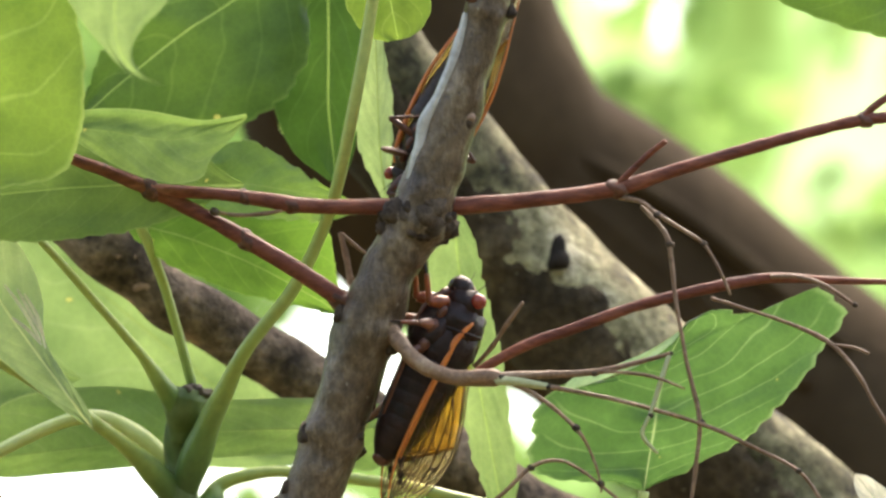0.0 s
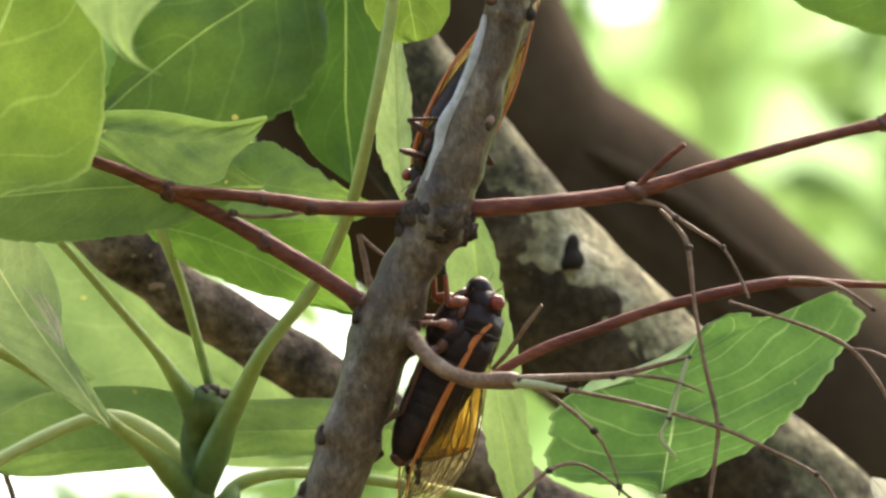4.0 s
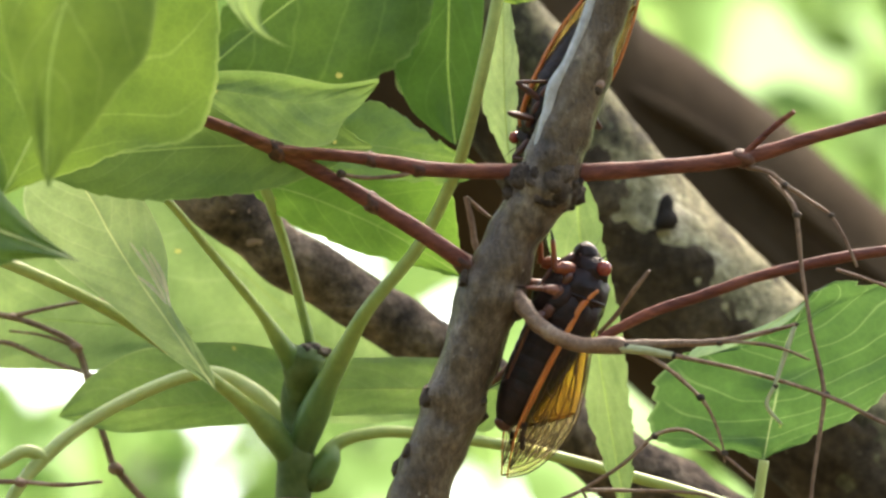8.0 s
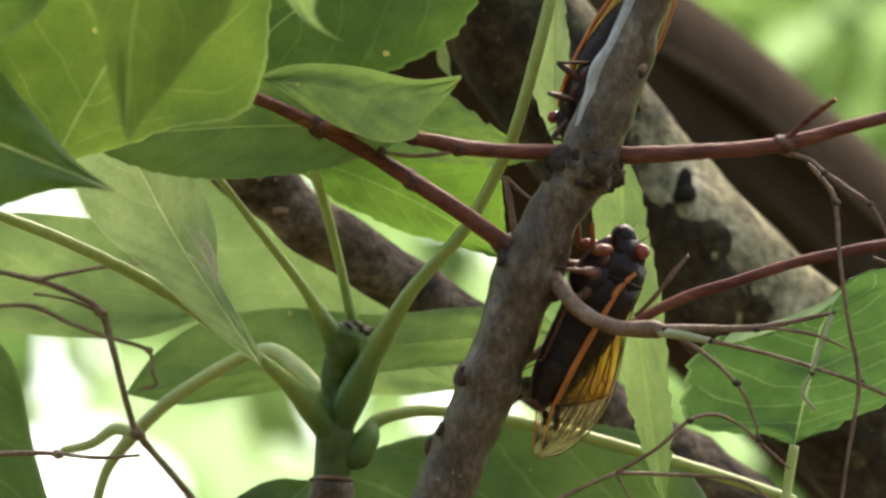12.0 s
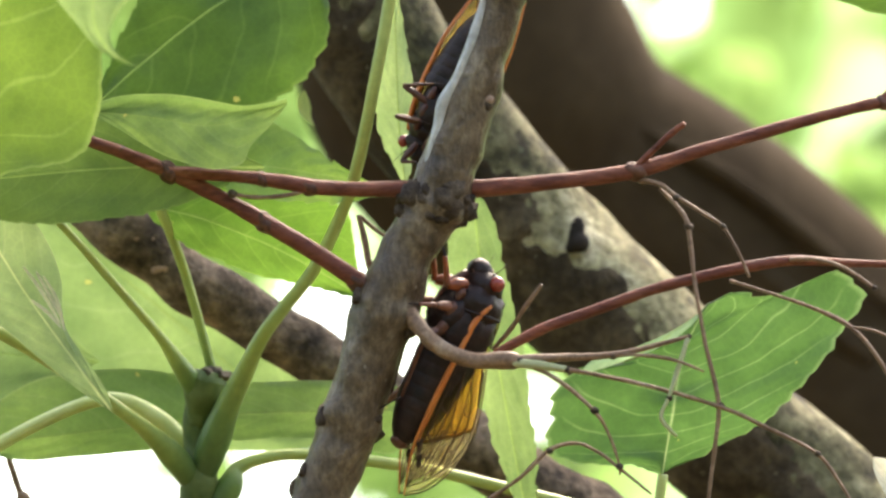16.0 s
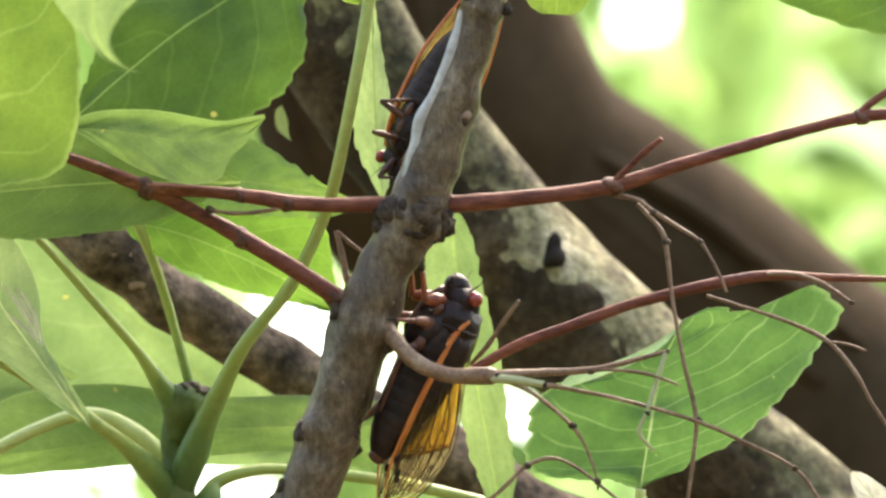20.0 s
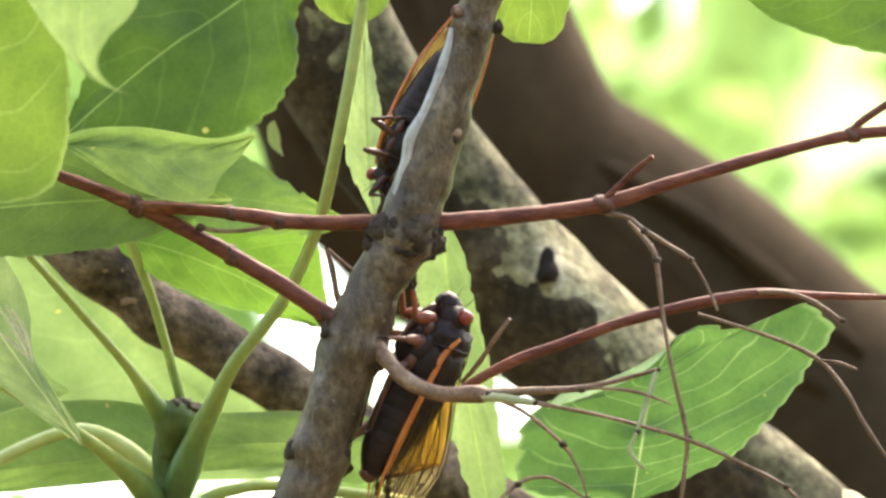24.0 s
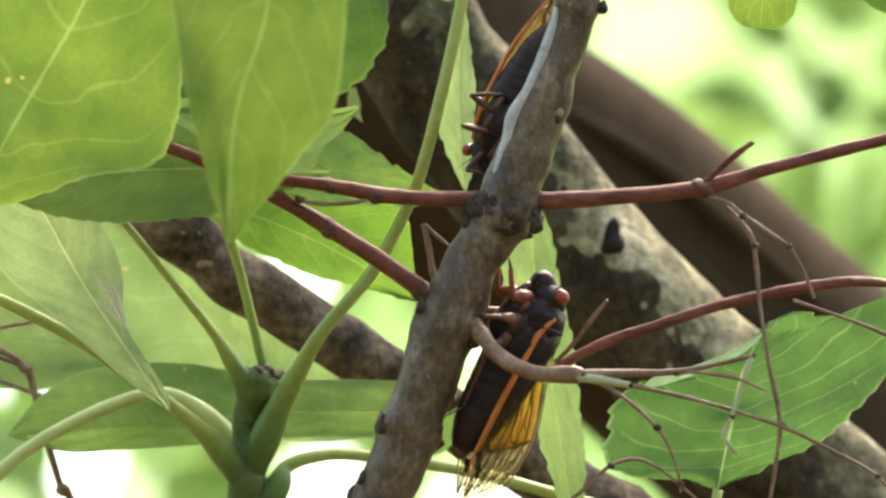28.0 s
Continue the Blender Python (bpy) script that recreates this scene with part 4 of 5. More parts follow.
LEAVES["T"] = blade(sapling, (-0.11384, 0.99137, 1.84007), (-0.10350, 1.00125, 1.76737), [(0.230, 0.120), (0.346, 0.201), (0.531, 0.224), (0.727, 0.244), (0.913, 0.143)], [(0.139, -0.098), (0.281, -0.149), (0.452, -0.156), (0.661, -0.131), (0.861, -0.077)], [(0.244, -0.009), (0.486, -0.036), (0.729, -0.042)], BROAD, 8, fold=0.1, seed=13, label="hanging green leaf with light veins")
LEAVES["T2"] = blade(sapling, (-0.12891, 1.00208, 1.83844), (-0.12815, 1.00894, 1.81092), [(0.182, 0.238), (0.470, 0.288), (0.734, 0.157)], [(0.236, -0.225), (0.560, -0.247), (0.811, -0.106)], [(0.483, 0.016)], BACK, 10, seed=34, label="bluish green hanging leaf")
LEAVES["V"] = leaf(sapling, (-0.12556, 0.99680, 1.83483), (-0.12580, 1.00916, 1.76874), 0.0205, BROAD, -20, 0.45, 1.3, seed=14, label="hanging green leaf")
LEAVES["U"] = leaf(sapling, (-0.07215, 1.01679, 1.80423), (-0.09534, 1.01906, 1.79516), 0.0134, BROAD, 30, 0.45, 1.0, seed=15, label="small dark green leaf")
LEAVES["W"] = leaf(sapling, (-0.07275, 1.01516, 1.80254), (-0.06432, 1.01506, 1.78640), 0.0107, BROAD, -30, 0.45, 1.0, seed=16, label="small drooping dark green leaf")
LEAVES["Y"] = leaf(sapling, (-0.03622, 1.04266, 1.79969), (-0.06150, 1.03908, 1.79751), 0.0187, BROAD, 20, 0.5, 1.1, seed=17, label="green leaf under the shoot")
LEAVES["Z"] = blade(sapling, (-0.06106, 1.04354, 1.83750), (-0.11601, 1.03918, 1.83847), [(0.236, 0.116), (0.442, 0.135), (0.684, 0.122)], [(0.216, -0.162), (0.496, -0.234), (0.804, -0.201)], [(0.485, -0.018)], BACK, 6, wave=0.02, seed=18, label="pale green leaf behind")

LEAVES["scrap"] = blade(sapling, (-0.02660, 1.03246, 1.88194), (-0.02508, 1.03394, 1.87602), [(0.434, 0.048), (0.732, -0.011)], [(0.132, -0.221), (0.585, -0.287)], [(0.471, -0.118)], PETIOLE, 0, wave=0.05, seed=31, label="small withered yellowish leaf scrap", rows=20)

# ---- bare twigs behind ----
bare = thing("bare_twig_bush", (-0.1, 1.05, 0.0), "thin bare grey-brown twigs of a dry bush", "bush")
stick("stem", bare, [(-0.1, 1.05, 0.0), (-0.06, 1.05, 0.9), (-0.04038, 1.05580, 1.74700), (-0.05448, 1.04534, 1.78894), (-0.06457, 1.04154, 1.80421)], [0.003, 0.0024, 0.0014, 0.0009, 0.0007], DRYTWIG, "", 8, 6)
for pts, radii in (
    ([(-0.06457, 1.04154, 1.80421), (-0.07297, 1.03932, 1.81308), (-0.07431, 1.03865, 1.81578), (-0.07778, 1.03594, 1.82667), (-0.08011, 1.03440, 1.83282), (-0.08475, 1.03372, 1.83557), (-0.09142, 1.03321, 1.83760), (-0.10280, 1.03275, 1.83945)], [0.0009, 0.0009, 0.0008, 0.0008, 0.0009, 0.0007, 0.0007, 0.0005]),
    ([(-0.10435, 1.03482, 1.83114), (-0.09689, 1.03436, 1.83299), (-0.09125, 1.03431, 1.83321), (-0.08454, 1.03497, 1.83054), (-0.07785, 1.03548, 1.82850), (-0.07194, 1.03588, 1.82690), (-0.07124, 1.03667, 1.82371), (-0.07048, 1.03728, 1.82126), (-0.07328, 1.03745, 1.82060)], [0.0007, 0.0006, 0.0006, 0.0005, 0.0005, 0.0005, 0.0004, 0.0004, 0.0003]),
    ([(-0.09142, 1.03326, 1.83742), (-0.08489, 1.03285, 1.83905), (-0.07647, 1.03245, 1.84066), (-0.06781, 1.03236, 1.84101)], [0.0006, 0.0005, 0.0004, 0.0003]),
    ([(-0.08011, 1.03440, 1.83282), (-0.08569, 1.03592, 1.83501), (-0.09143, 1.03771, 1.83609)], [0.0005, 0.0004, 0.0003]),
    ([(-0.11744, 0.96321, 1.78767), (-0.10706, 0.96235, 1.79113), (-0.10189, 0.96181, 1.79328), (-0.09670, 0.96136, 1.79510), (-0.08974, 0.96119, 1.79577), (-0.08450, 0.96116, 1.79589), (-0.07838, 0.96125, 1.79552), (-0.07185, 0.96109, 1.79618)], [0.0008, 0.0007, 0.0007, 0.0007, 0.0006, 0.0005, 0.0005, 0.0003]),
    ([(-0.10395, 0.97247, 1.79188), (-0.09678, 0.97295, 1.78993), (-0.09047, 0.97354, 1.78758), (-0.08325, 0.97424, 1.78478), (-0.07591, 0.97540, 1.78010)], [0.0008, 0.0008, 0.0009, 0.0008, 0.0008]),
):
    stick("twig", bare, pts, [r * 0.75 for r in radii], DRYTWIG, "", 8, 6, 0.25, 600.0)
for at, r in (((-0.07298, 1.03928, 1.81326), 0.0014), ((-0.08011, 1.03440, 1.83282), 0.0012), ((-0.07194, 1.03588, 1.82690), 0.0008), ((-0.09653, 0.96136, 1.79510), 0.0012), ((-0.08468, 0.96116, 1.79588), 0.0010), ((-0.09029, 0.97358, 1.78742), 0.0013), ((-0.09086, 1.03320, 1.83762), 0.0009)):
    bm = bmesh.new()
    blob(bm, Vector(at) - home(bare), (r, r, r * 0.8), None, 10, 0.5, 900)
    part("twig_node", bm, DRYTWIG, bare)

# ---- leaf on its own stalk at the right ----
seedling = thing("broad_leaf_shoot", (0.04, 1.02, 0.0), "single broad toothed leaf on a thin green stalk", "plant")
stick("leaf_stalk", seedling, [(0.04, 1.02, 0.0), (0.032, 0.99, 0.9), (0.02931, 0.99783, 1.76456), (0.03039, 0.99283, 1.78462), (0.03111, 0.98935, 1.79858), (0.03201, 0.98739, 1.80643)], [0.0018, 0.0014, 0.001, 0.0009, 0.0008, 0.0008], PETIOLE, "thin green stalk", 10, 8)
LEAVES["N"] = blade(seedling, (0.03193, 0.98738, 1.80645), (0.03910, 0.97494, 1.83155), [(-0.011, 0.215), (-0.065, 0.539), (0.037, 0.674), (0.279, 0.698), (0.449, 0.591), (0.546, 0.376), (0.765, 0.146)], [(0.234, -0.282), (0.479, -0.505), (0.771, -0.651), (1.083, -0.776), (1.272, -0.811), (1.343, -0.626), (1.144, -0.345), (1.113, -0.130)], [(0.325, 0.031), (0.695, 0.064)], TOOTHED, 0, wave=0.02, teeth=0.06, seed=19, rib=PALE, quilt=0.012, label="broad pale green leaf with sunken side veins")
LEAVES["N2"] = blade(seedling, (0.01845, 0.97286, 1.81922), (0.03793, 0.96841, 1.82881), [(0.142, 0.052), (0.429, -0.005), (0.736, -0.027)], [(0.311, -0.056), (0.612, -0.089), (0.853, -0.063)], [(0.442, -0.067)], CREAM2, 0, seed=33, label="narrow folded-over leaf margin", name="folded_margin", rows=30)

LEAVES["pale"] = leaf(seedling, (0.07742, 0.99578, 1.79757), (0.06585, 0.99261, 1.81029), 0.0055, CREAM, 20, 0.5, 1.2, seed=29, label="whitish curled leaf tip", rows=16)
stick("leaf_stalk", seedling, [(0.03039, 0.99283, 1.78462), (0.05561, 0.99589, 1.78886), (0.07742, 0.99578, 1.79757)], [0.0006, 0.0005, 0.0004], PETIOLE, "thin green stalk", 8, 6)

# ---- overhanging branch with leaves close to the lens ----
overhang = thing("overhanging_bough", (-0.46, 0.8, 0.0), "slender grey bough arching over with broad green leaves", "shrub")
stick("bough", overhang, [(-0.46, 0.8, 0.0), (-0.44, 0.81, 0.9), (-0.37, 0.84, 1.6), (-0.28, 0.865, 1.87), (-0.19151, 0.88488, 1.93650), (-0.13423, 0.89839, 1.92364), (-0.08427, 0.91199, 1.91043), (-0.02483, 0.93268, 1.91011), (0.01926, 0.95258, 1.91298), (0.10054, 0.96341, 1.91087)], [0.013, 0.011, 0.009, 0.007, 0.005, 0.004, 0.0035, 0.003, 0.0025, 0.0012], TWIG, "grey leafy bough", 12, 8)
LEAVES["A"] = blade(overhang, (-0.08720, 0.93585, 1.83542), (-0.06128, 0.91872, 1.90411), [(0.073, 0.134), (0.261, 0.227), (0.512, 0.211), (0.805, 0.120)], [(0.077, -0.096), (0.183, -0.225), (0.247, -0.319), (0.324, -0.328), (0.414, -0.307), (0.510, -0.272), (0.628, -0.201), (0.833, -0.101)], [(0.157, -0.016), (0.338, -0.041), (0.500, -0.063), (0.740, -0.052)], FRESH, 0, fold=0.12, wave=0.04, teeth=0.03, seed=20, quilt=0.01, label="light green leaf with a yellow tinge")
LEAVES["A2"] = blade(overhang, (-0.15536, 0.91307, 1.84822), (-0.07076, 0.90379, 1.88546), [(0.146, 0.077), (0.342, 0.134), (0.580, 0.155), (0.833, 0.114)], [(0.081, -0.205), (0.261, -0.358), (0.430, -0.416), (0.613, -0.443), (0.695, -0.429), (0.779, -0.414), (0.855, -0.367), (0.950, -0.298), (1.009, -0.148)], [(0.216, -0.109), (0.368, -0.160), (0.518, -0.195), (0.638, -0.185), (0.818, -0.120)], SHADETONE, 0, wave=0.03, seed=28, rib=LIGHTRIB, teeth=0.01, quilt=0.01, label="shaded green leaf of the overhanging branch")
LEAVES["B"] = blade(overhang, (-0.05147, 0.86744, 1.88245), (-0.04001, 0.87346, 1.84177), [(0.370, 0.237), (0.692, 0.118), (0.791, -0.016), (0.863, -0.074), (0.942, -0.057)], [(0.135, -0.218), (0.414, -0.285), (0.661, -0.223), (0.795, -0.171), (0.900, -0.120), (0.962, -0.057)], [(0.488, -0.035), (0.784, -0.108), (0.920, -0.085)], BACK, 6, seed=21, label="light green leaf with a drawn-out tip")
LEAVES["R"] = blade(overhang, (-0.04137, 0.83909, 1.87214), (-0.04685, 0.85369, 1.81358), [(0.089, 0.128), (0.329, 0.186), (0.534, 0.204), (0.671, 0.196), (0.755, 0.143), (0.861, 0.078), (0.945, 0.022)], [(0.147, -0.153), (0.376, -0.217), (0.578, -0.169), (0.765, -0.104), (0.889, -0.053), (0.963, -0.020)], [(0.426, 0.019), (0.678, -0.023), (0.898, -0.018)], FRESH, 8, fold=0.06, wave=0.02, seed=22, label="pointed light green leaf that swings in the wind")
LEAVES["S"] = blade(overhang, (-0.15584, 0.89890, 1.83894), (-0.05944, 0.90604, 1.81028), [(0.095, 0.166), (0.327, 0.245), (0.551, 0.225), (0.693, 0.183), (0.774, 0.118), (0.867, 0.057), (0.938, 0.019)], [(0.156, -0.115), (0.321, -0.114), (0.430, -0.126), (0.524, -0.168), (0.617, -0.182), (0.713, -0.160), (0.808, -0.111), (0.881, -0.051), (0.938, -0.017)], [(0.336, -0.014), (0.546, 0.006), (0.745, 0.011)], SHADETONE, 0, wave=0.03, seed=23, rib=LIGHTRIB, teeth=0.012, quilt=0.012, label="large shaded leaf close by")
LEAVES["O"] = leaf(overhang, (0.09874, 0.96908, 1.88814), (0.04919, 0.96908, 1.88814), 0.0241, GREEN, 10, 0.45, 1.1, teeth=0.04, seed=24, label="green toothed leaf at the edge of view")
LEAVES["P"] = leaf(overhang, (-0.01300, 0.96663, 1.90622), (-0.00715, 0.97581, 1.87769), 0.0152, FRESH, 0, 0.6, 0.9, teeth=0.06, seed=25, label="bright young leaf")
LEAVES["Q"] = leaf(overhang, (0.01801, 0.96332, 1.91123), (0.01579, 0.97347, 1.87880), 0.0134, FRESH, 0, 0.65, 0.8, teeth=0.06, seed=26, label="bright young toothed leaf")

# ---- tree with the lichen limb, the brown branch and the dark trunk ----
trunk_tree = thing("leaning_trunk", (2.3, 1.5, 0.0), "dark brown leaning tree trunk in shade", "tree")
LEAN = [(0.08012, 1.46492, 1.92489), (0.03775, 1.44225, 1.95379), (0.01199, 1.42872, 1.96674), (-0.00429, 1.41422, 1.98354), (-0.01156, 1.40436, 2.00244), (-0.01493, 1.39807, 2.02767), (-0.01631, 1.39879, 2.06614)]
stick("trunk", trunk_tree, [(2.3, 1.5, -0.05), (1.25, 1.42, 0.95), (0.42, 1.5, 1.64), *LEAN], [0.07, 0.055, 0.042, 0.036, 0.035, 0.0358, 0.0395, 0.039, 0.037, 0.034], TRUNK, "", 28, 8, 0.06, 22.0)
for i, (turn, r) in enumerate(((-52, 0.005), (-24, 0.006), (3, 0.007), (26, 0.005))):
    bend = random.Random(i)
    pts = [Vector(p) + Vector((0.036 * math.sin(radians(turn)), -0.038 * math.cos(radians(turn)), 0.02 * math.sin(radians(turn)))) + Vector([bend.uniform(-0.003, 0.003) for _ in range(3)]) for p in LEAN]
    stick("bark_ridge", trunk_tree, pts, [r * 0.3, r * 0.5, r * 0.4, r * 0.5, r * 0.45, r * 0.5, r * 0.3], TRUNK, "raised ridge of rough bark", 10, 6, 0.3, 60.0)
tree = thing("lichen_limb", (2.2, 1.5, 0.0), "pale lichen-spotted limb with a flaking brown side branch", "tree")
stick("limb", tree, [(2.2, 1.5, 0.02), (1.1, 1.2, 0.88), (0.20501, 1.15162, 1.69336), (0.10196, 1.11316, 1.78560), (0.06265, 1.10071, 1.82317), (0.03757, 1.09299, 1.84584), (0.01259, 1.08705, 1.86969), (-0.00239, 1.08067, 1.88701), (-0.01433, 1.07488, 1.90195), (-0.02226, 1.06887, 1.91780), (-0.03406, 1.05449, 1.95893), (-0.04749, 1.02837, 2.02234)], [0.024, 0.02, 0.017, 0.0145, 0.0135, 0.013, 0.0125, 0.0125, 0.0125, 0.012, 0.011, 0.008], LIMB, "pale lichen-spotted limb", 28, 12, 0.1, 90.0)
bm = bmesh.new()
blob(bm, Vector((0.02015, 1.07433, 1.86694)) - home(tree), (0.0019, 0.0016, 0.0030), pose(0, 0, 0, 0, 18, 0).to_3x3(), 14, 0.9, 420)
part("knot_hole", bm, HOLLOW, tree, "dark knot hole")
# mossy crust that also paints the shade on the side facing off the sun
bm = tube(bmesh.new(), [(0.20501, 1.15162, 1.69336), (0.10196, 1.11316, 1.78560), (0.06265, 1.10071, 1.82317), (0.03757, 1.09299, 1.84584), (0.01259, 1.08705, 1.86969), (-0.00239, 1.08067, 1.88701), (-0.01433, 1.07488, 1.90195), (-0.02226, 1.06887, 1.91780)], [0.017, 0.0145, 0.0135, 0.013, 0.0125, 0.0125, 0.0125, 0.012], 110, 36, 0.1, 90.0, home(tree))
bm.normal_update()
shade_way = Vector((-0.72, -0.3, -0.62)).normalized()
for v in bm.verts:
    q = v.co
    h = 1.25 * v.normal.dot(shade_way) - 0.47 + 0.7 * noise.noise(q * 75) + 0.5 * noise.noise(q * 210) + 0.4 * noise.noise(q * 520)
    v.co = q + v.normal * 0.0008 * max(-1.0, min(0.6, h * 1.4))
part("moss_crust", bm, MOSSSHADE, tree, "dark brown mossy crust with the limb's shaded side painted in")
stick("branch", tree, [(0.07026, 1.08748, 1.78529), (0.02091, 1.06469, 1.81469), (-0.00807, 1.05352, 1.83056), (-0.02438, 1.04917, 1.83973), (-0.03679, 1.04550, 1.84616), (-0.04724, 1.04203, 1.85182), (-0.05717, 1.03801, 1.85969), (-0.06910, 1.03519, 1.87099), (-0.09392, 1.02803, 1.89969), (-0.12255, 1.01649, 1.94600)], [0.009, 0.0065, 0.0052, 0.0049, 0.0050, 0.0052, 0.0056, 0.0056, 0.005, 0.004], BROWNLIMB, "brown branch with flaking bark", 24, 10, 0.28, 110.0)
for at, size in (((-0.05503, 1.03374, 1.85823), (0.0034, 0.0010, 0.0018)), ((-0.05000, 1.03640, 1.85330), (0.0014, 0.0008, 0.0026))):
    bm = bmesh.new()
    blob(bm, Vector(at) - home(tree), size, pose(0, 0, 0, 0, 38, 0).to_3x3(), 22, 0.9, 620)
    part("bark_flake", bm, FLAKE, tree, "pinkish-tan flake of peeling bark")

# ---- cicadas ----
BLACK = plain("cicada_shell", (0.01, 0.006, 0.005), (0.034, 0.016, 0.012), 520, 0.48, 0.25, 0.0005)
ORANGE = plain("cicada_orange", (0.5, 0.12, 0.022), (0.66, 0.22, 0.045), 400, 0.35, 0.5)
AMBER = plain("cicada_leg", (0.15, 0.052, 0.03), (0.29, 0.11, 0.06), 500, 0.4, 0.5)
LEGORANGE = plain("cicada_front_leg", (0.12, 0.025, 0.009), (0.3, 0.065, 0.015), 500, 0.4, 0.5)
VEIN = plain("wing_vein", (0.035, 0.016, 0.008), (0.085, 0.04, 0.016), 400, 0.5, 0.3)
MAROON = plain("cicada_dark_leg", (0.05, 0.016, 0.01), (0.13, 0.042, 0.02), 500, 0.4, 0.5)
EYE = plain("cicada_eye", (0.19, 0.022, 0.015), (0.32, 0.055, 0.034), 900, 0.15, 0.6, 0.00005)


def wing_film(name, through, haze_colour, haze_share):
    """Clear wing film: light goes straight through it, a little is scattered, with a glossy face."""
    m, nt, b = principled(name, 0.12, 0.5)
    b.inputs["Base Color"].default_value = (0.4, 0.3, 0.12, 1)
    tc = nt.nodes.new("ShaderNodeTexCoord")
    n = noise_node(nt, tc.outputs["Object"], 300, 2)
    clear = nt.nodes.new("ShaderNodeBsdfTransparent")
    nt.links.new(ramp(nt, n, [(0.3, through), (0.7, tuple(min(1, 1.08 * v) for v in through))]), clear.inputs[0])
    haze = nt.nodes.new("ShaderNodeBsdfTranslucent")
    haze.inputs[0].default_value = (*haze_colour, 1)
    a, c = nt.nodes.new("ShaderNodeMixShader"), nt.nodes.new("ShaderNodeMixShader")
    a.inputs[0].default_value = haze_share
    nt.links.new(clear.outputs[0], a.inputs[1])
    nt.links.new(haze.outputs[0], a.inputs[2])
    c.inputs[0].default_value = 0.06
    nt.links.new(a.outputs[0], c.inputs[1])
    nt.links.new(b.outputs[0], c.inputs[2])
    nt.links.new(c.outputs[0], nt.nodes["Material Output"].inputs["Surface"])
    return m


FILM = wing_film("wing_film", (0.93, 0.88, 0.68), (0.75, 0.68, 0.4), 0.2)
AMBERFILM = wing_film("hindwing_film", (0.84, 0.68, 0.34), (0.62, 0.45, 0.13), 0.28)
BANDFILM = wing_film("hindwing_margin_film", (0.5, 0.36, 0.2), (0.3, 0.2, 0.09), 0.4)


WING_VEINS = [
    [(0.02, 0.05), (0.3, 0.13), (0.5, 0.16), (0.65, 0.15), (0.8, 0.11), (0.95, 0.06)],
    [(0.05, 0.1), (0.22, 0.28), (0.4, 0.38), (0.6, 0.33), (0.78, 0.28), (0.92, 0.24)],
    [(0.4, 0.38), (0.56, 0.46), (0.74, 0.47), (0.88, 0.46)],
    [(0.07, 0.2), (0.22, 0.48), (0.36, 0.6), (0.54, 0.62), (0.7, 0.66), (0.83, 0.68)],
    [(0.36, 0.6), (0.47, 0.74), (0.6, 0.8), (0.74, 0.84)],
    [(0.08, 0.35), (0.18, 0.68), (0.3, 0.84), (0.45, 0.9)],
    [(0.52, 0.16), (0.54, 0.25), (0.55, 0.35)], [(0.66, 0.15), (0.68, 0.22), (0.7, 0.3)], [(0.56, 0.46), (0.6, 0.54), (0.6, 0.64)], [(0.3, 0.33), (0.31, 0.45), (0.3, 0.56)],
    [(0.5, 0.77), (0.52, 0.7), (0.5, 0.62)], [(0.7, 0.66), (0.68, 0.74), (0.67, 0.82)], [(0.74, 0.47), (0.77, 0.38), (0.76, 0.28)],
    [(0.36, 0.86), (0.35, 0.95), (0.34, 1.0)], [(0.5, 0.9), (0.5, 0.96), (0.5, 1.0)], [(0.6, 0.8), (0.62, 0.88), (0.62, 0.93)], [(0.68, 0.75), (0.74, 0.8), (0.78, 0.84)], [(0.66, 0.55), (0.78, 0.58), (0.87, 0.58)], [(0.62, 0.4), (0.76, 0.38), (0.9, 0.35)],
    [(0.72, 0.14), (0.84, 0.18), (0.94, 0.16)], [(0.3, 0.9), (0.45, 0.92), (0.6, 0.92), (0.72, 0.88), (0.82, 0.76), (0.88, 0.58), (0.92, 0.36), (0.95, 0.16)],
]


class Wing:
    """A folded wing between its front edge and its ridge edge, both smooth lines in millimetres; the hindwing lies inside and ends sooner."""

    def __init__(self, front, ridge):
        self.lines = [self.even(front), self.even(ridge)]

    @staticmethod
    def even(pts):
        line = spline(pts, 16)
        run = [0.0]
        for p, q in zip(line, line[1:]):
            run.append(run[-1] + (q - p).length)
        return line, run

    @staticmethod
    def along(line, run, s):
        d, k = min(max(s, 0.0), 1.0) * run[-1], 0
        while k < len(run) - 2 and run[k + 1] < d:
            k += 1
        return line[k].lerp(line[k + 1], (d - run[k]) / max(run[k + 1] - run[k], 1e-9))

    def at(self, s, c, side, hind=False):
        if hind:
            s, c = s * (0.76 - 0.2 * c), 0.02 + 0.93 * c
        p = self.along(*self.lines[0], s).lerp(self.along(*self.lines[1], s), c)
        p.y += 0.5 * math.sin(math.pi * c) * min(1, 4 * s) - (0.45 if hind else 0) + 0.1 * math.sin(c * 22)
        return Vector((p.x, side * p.y, p.z)) * 0.001


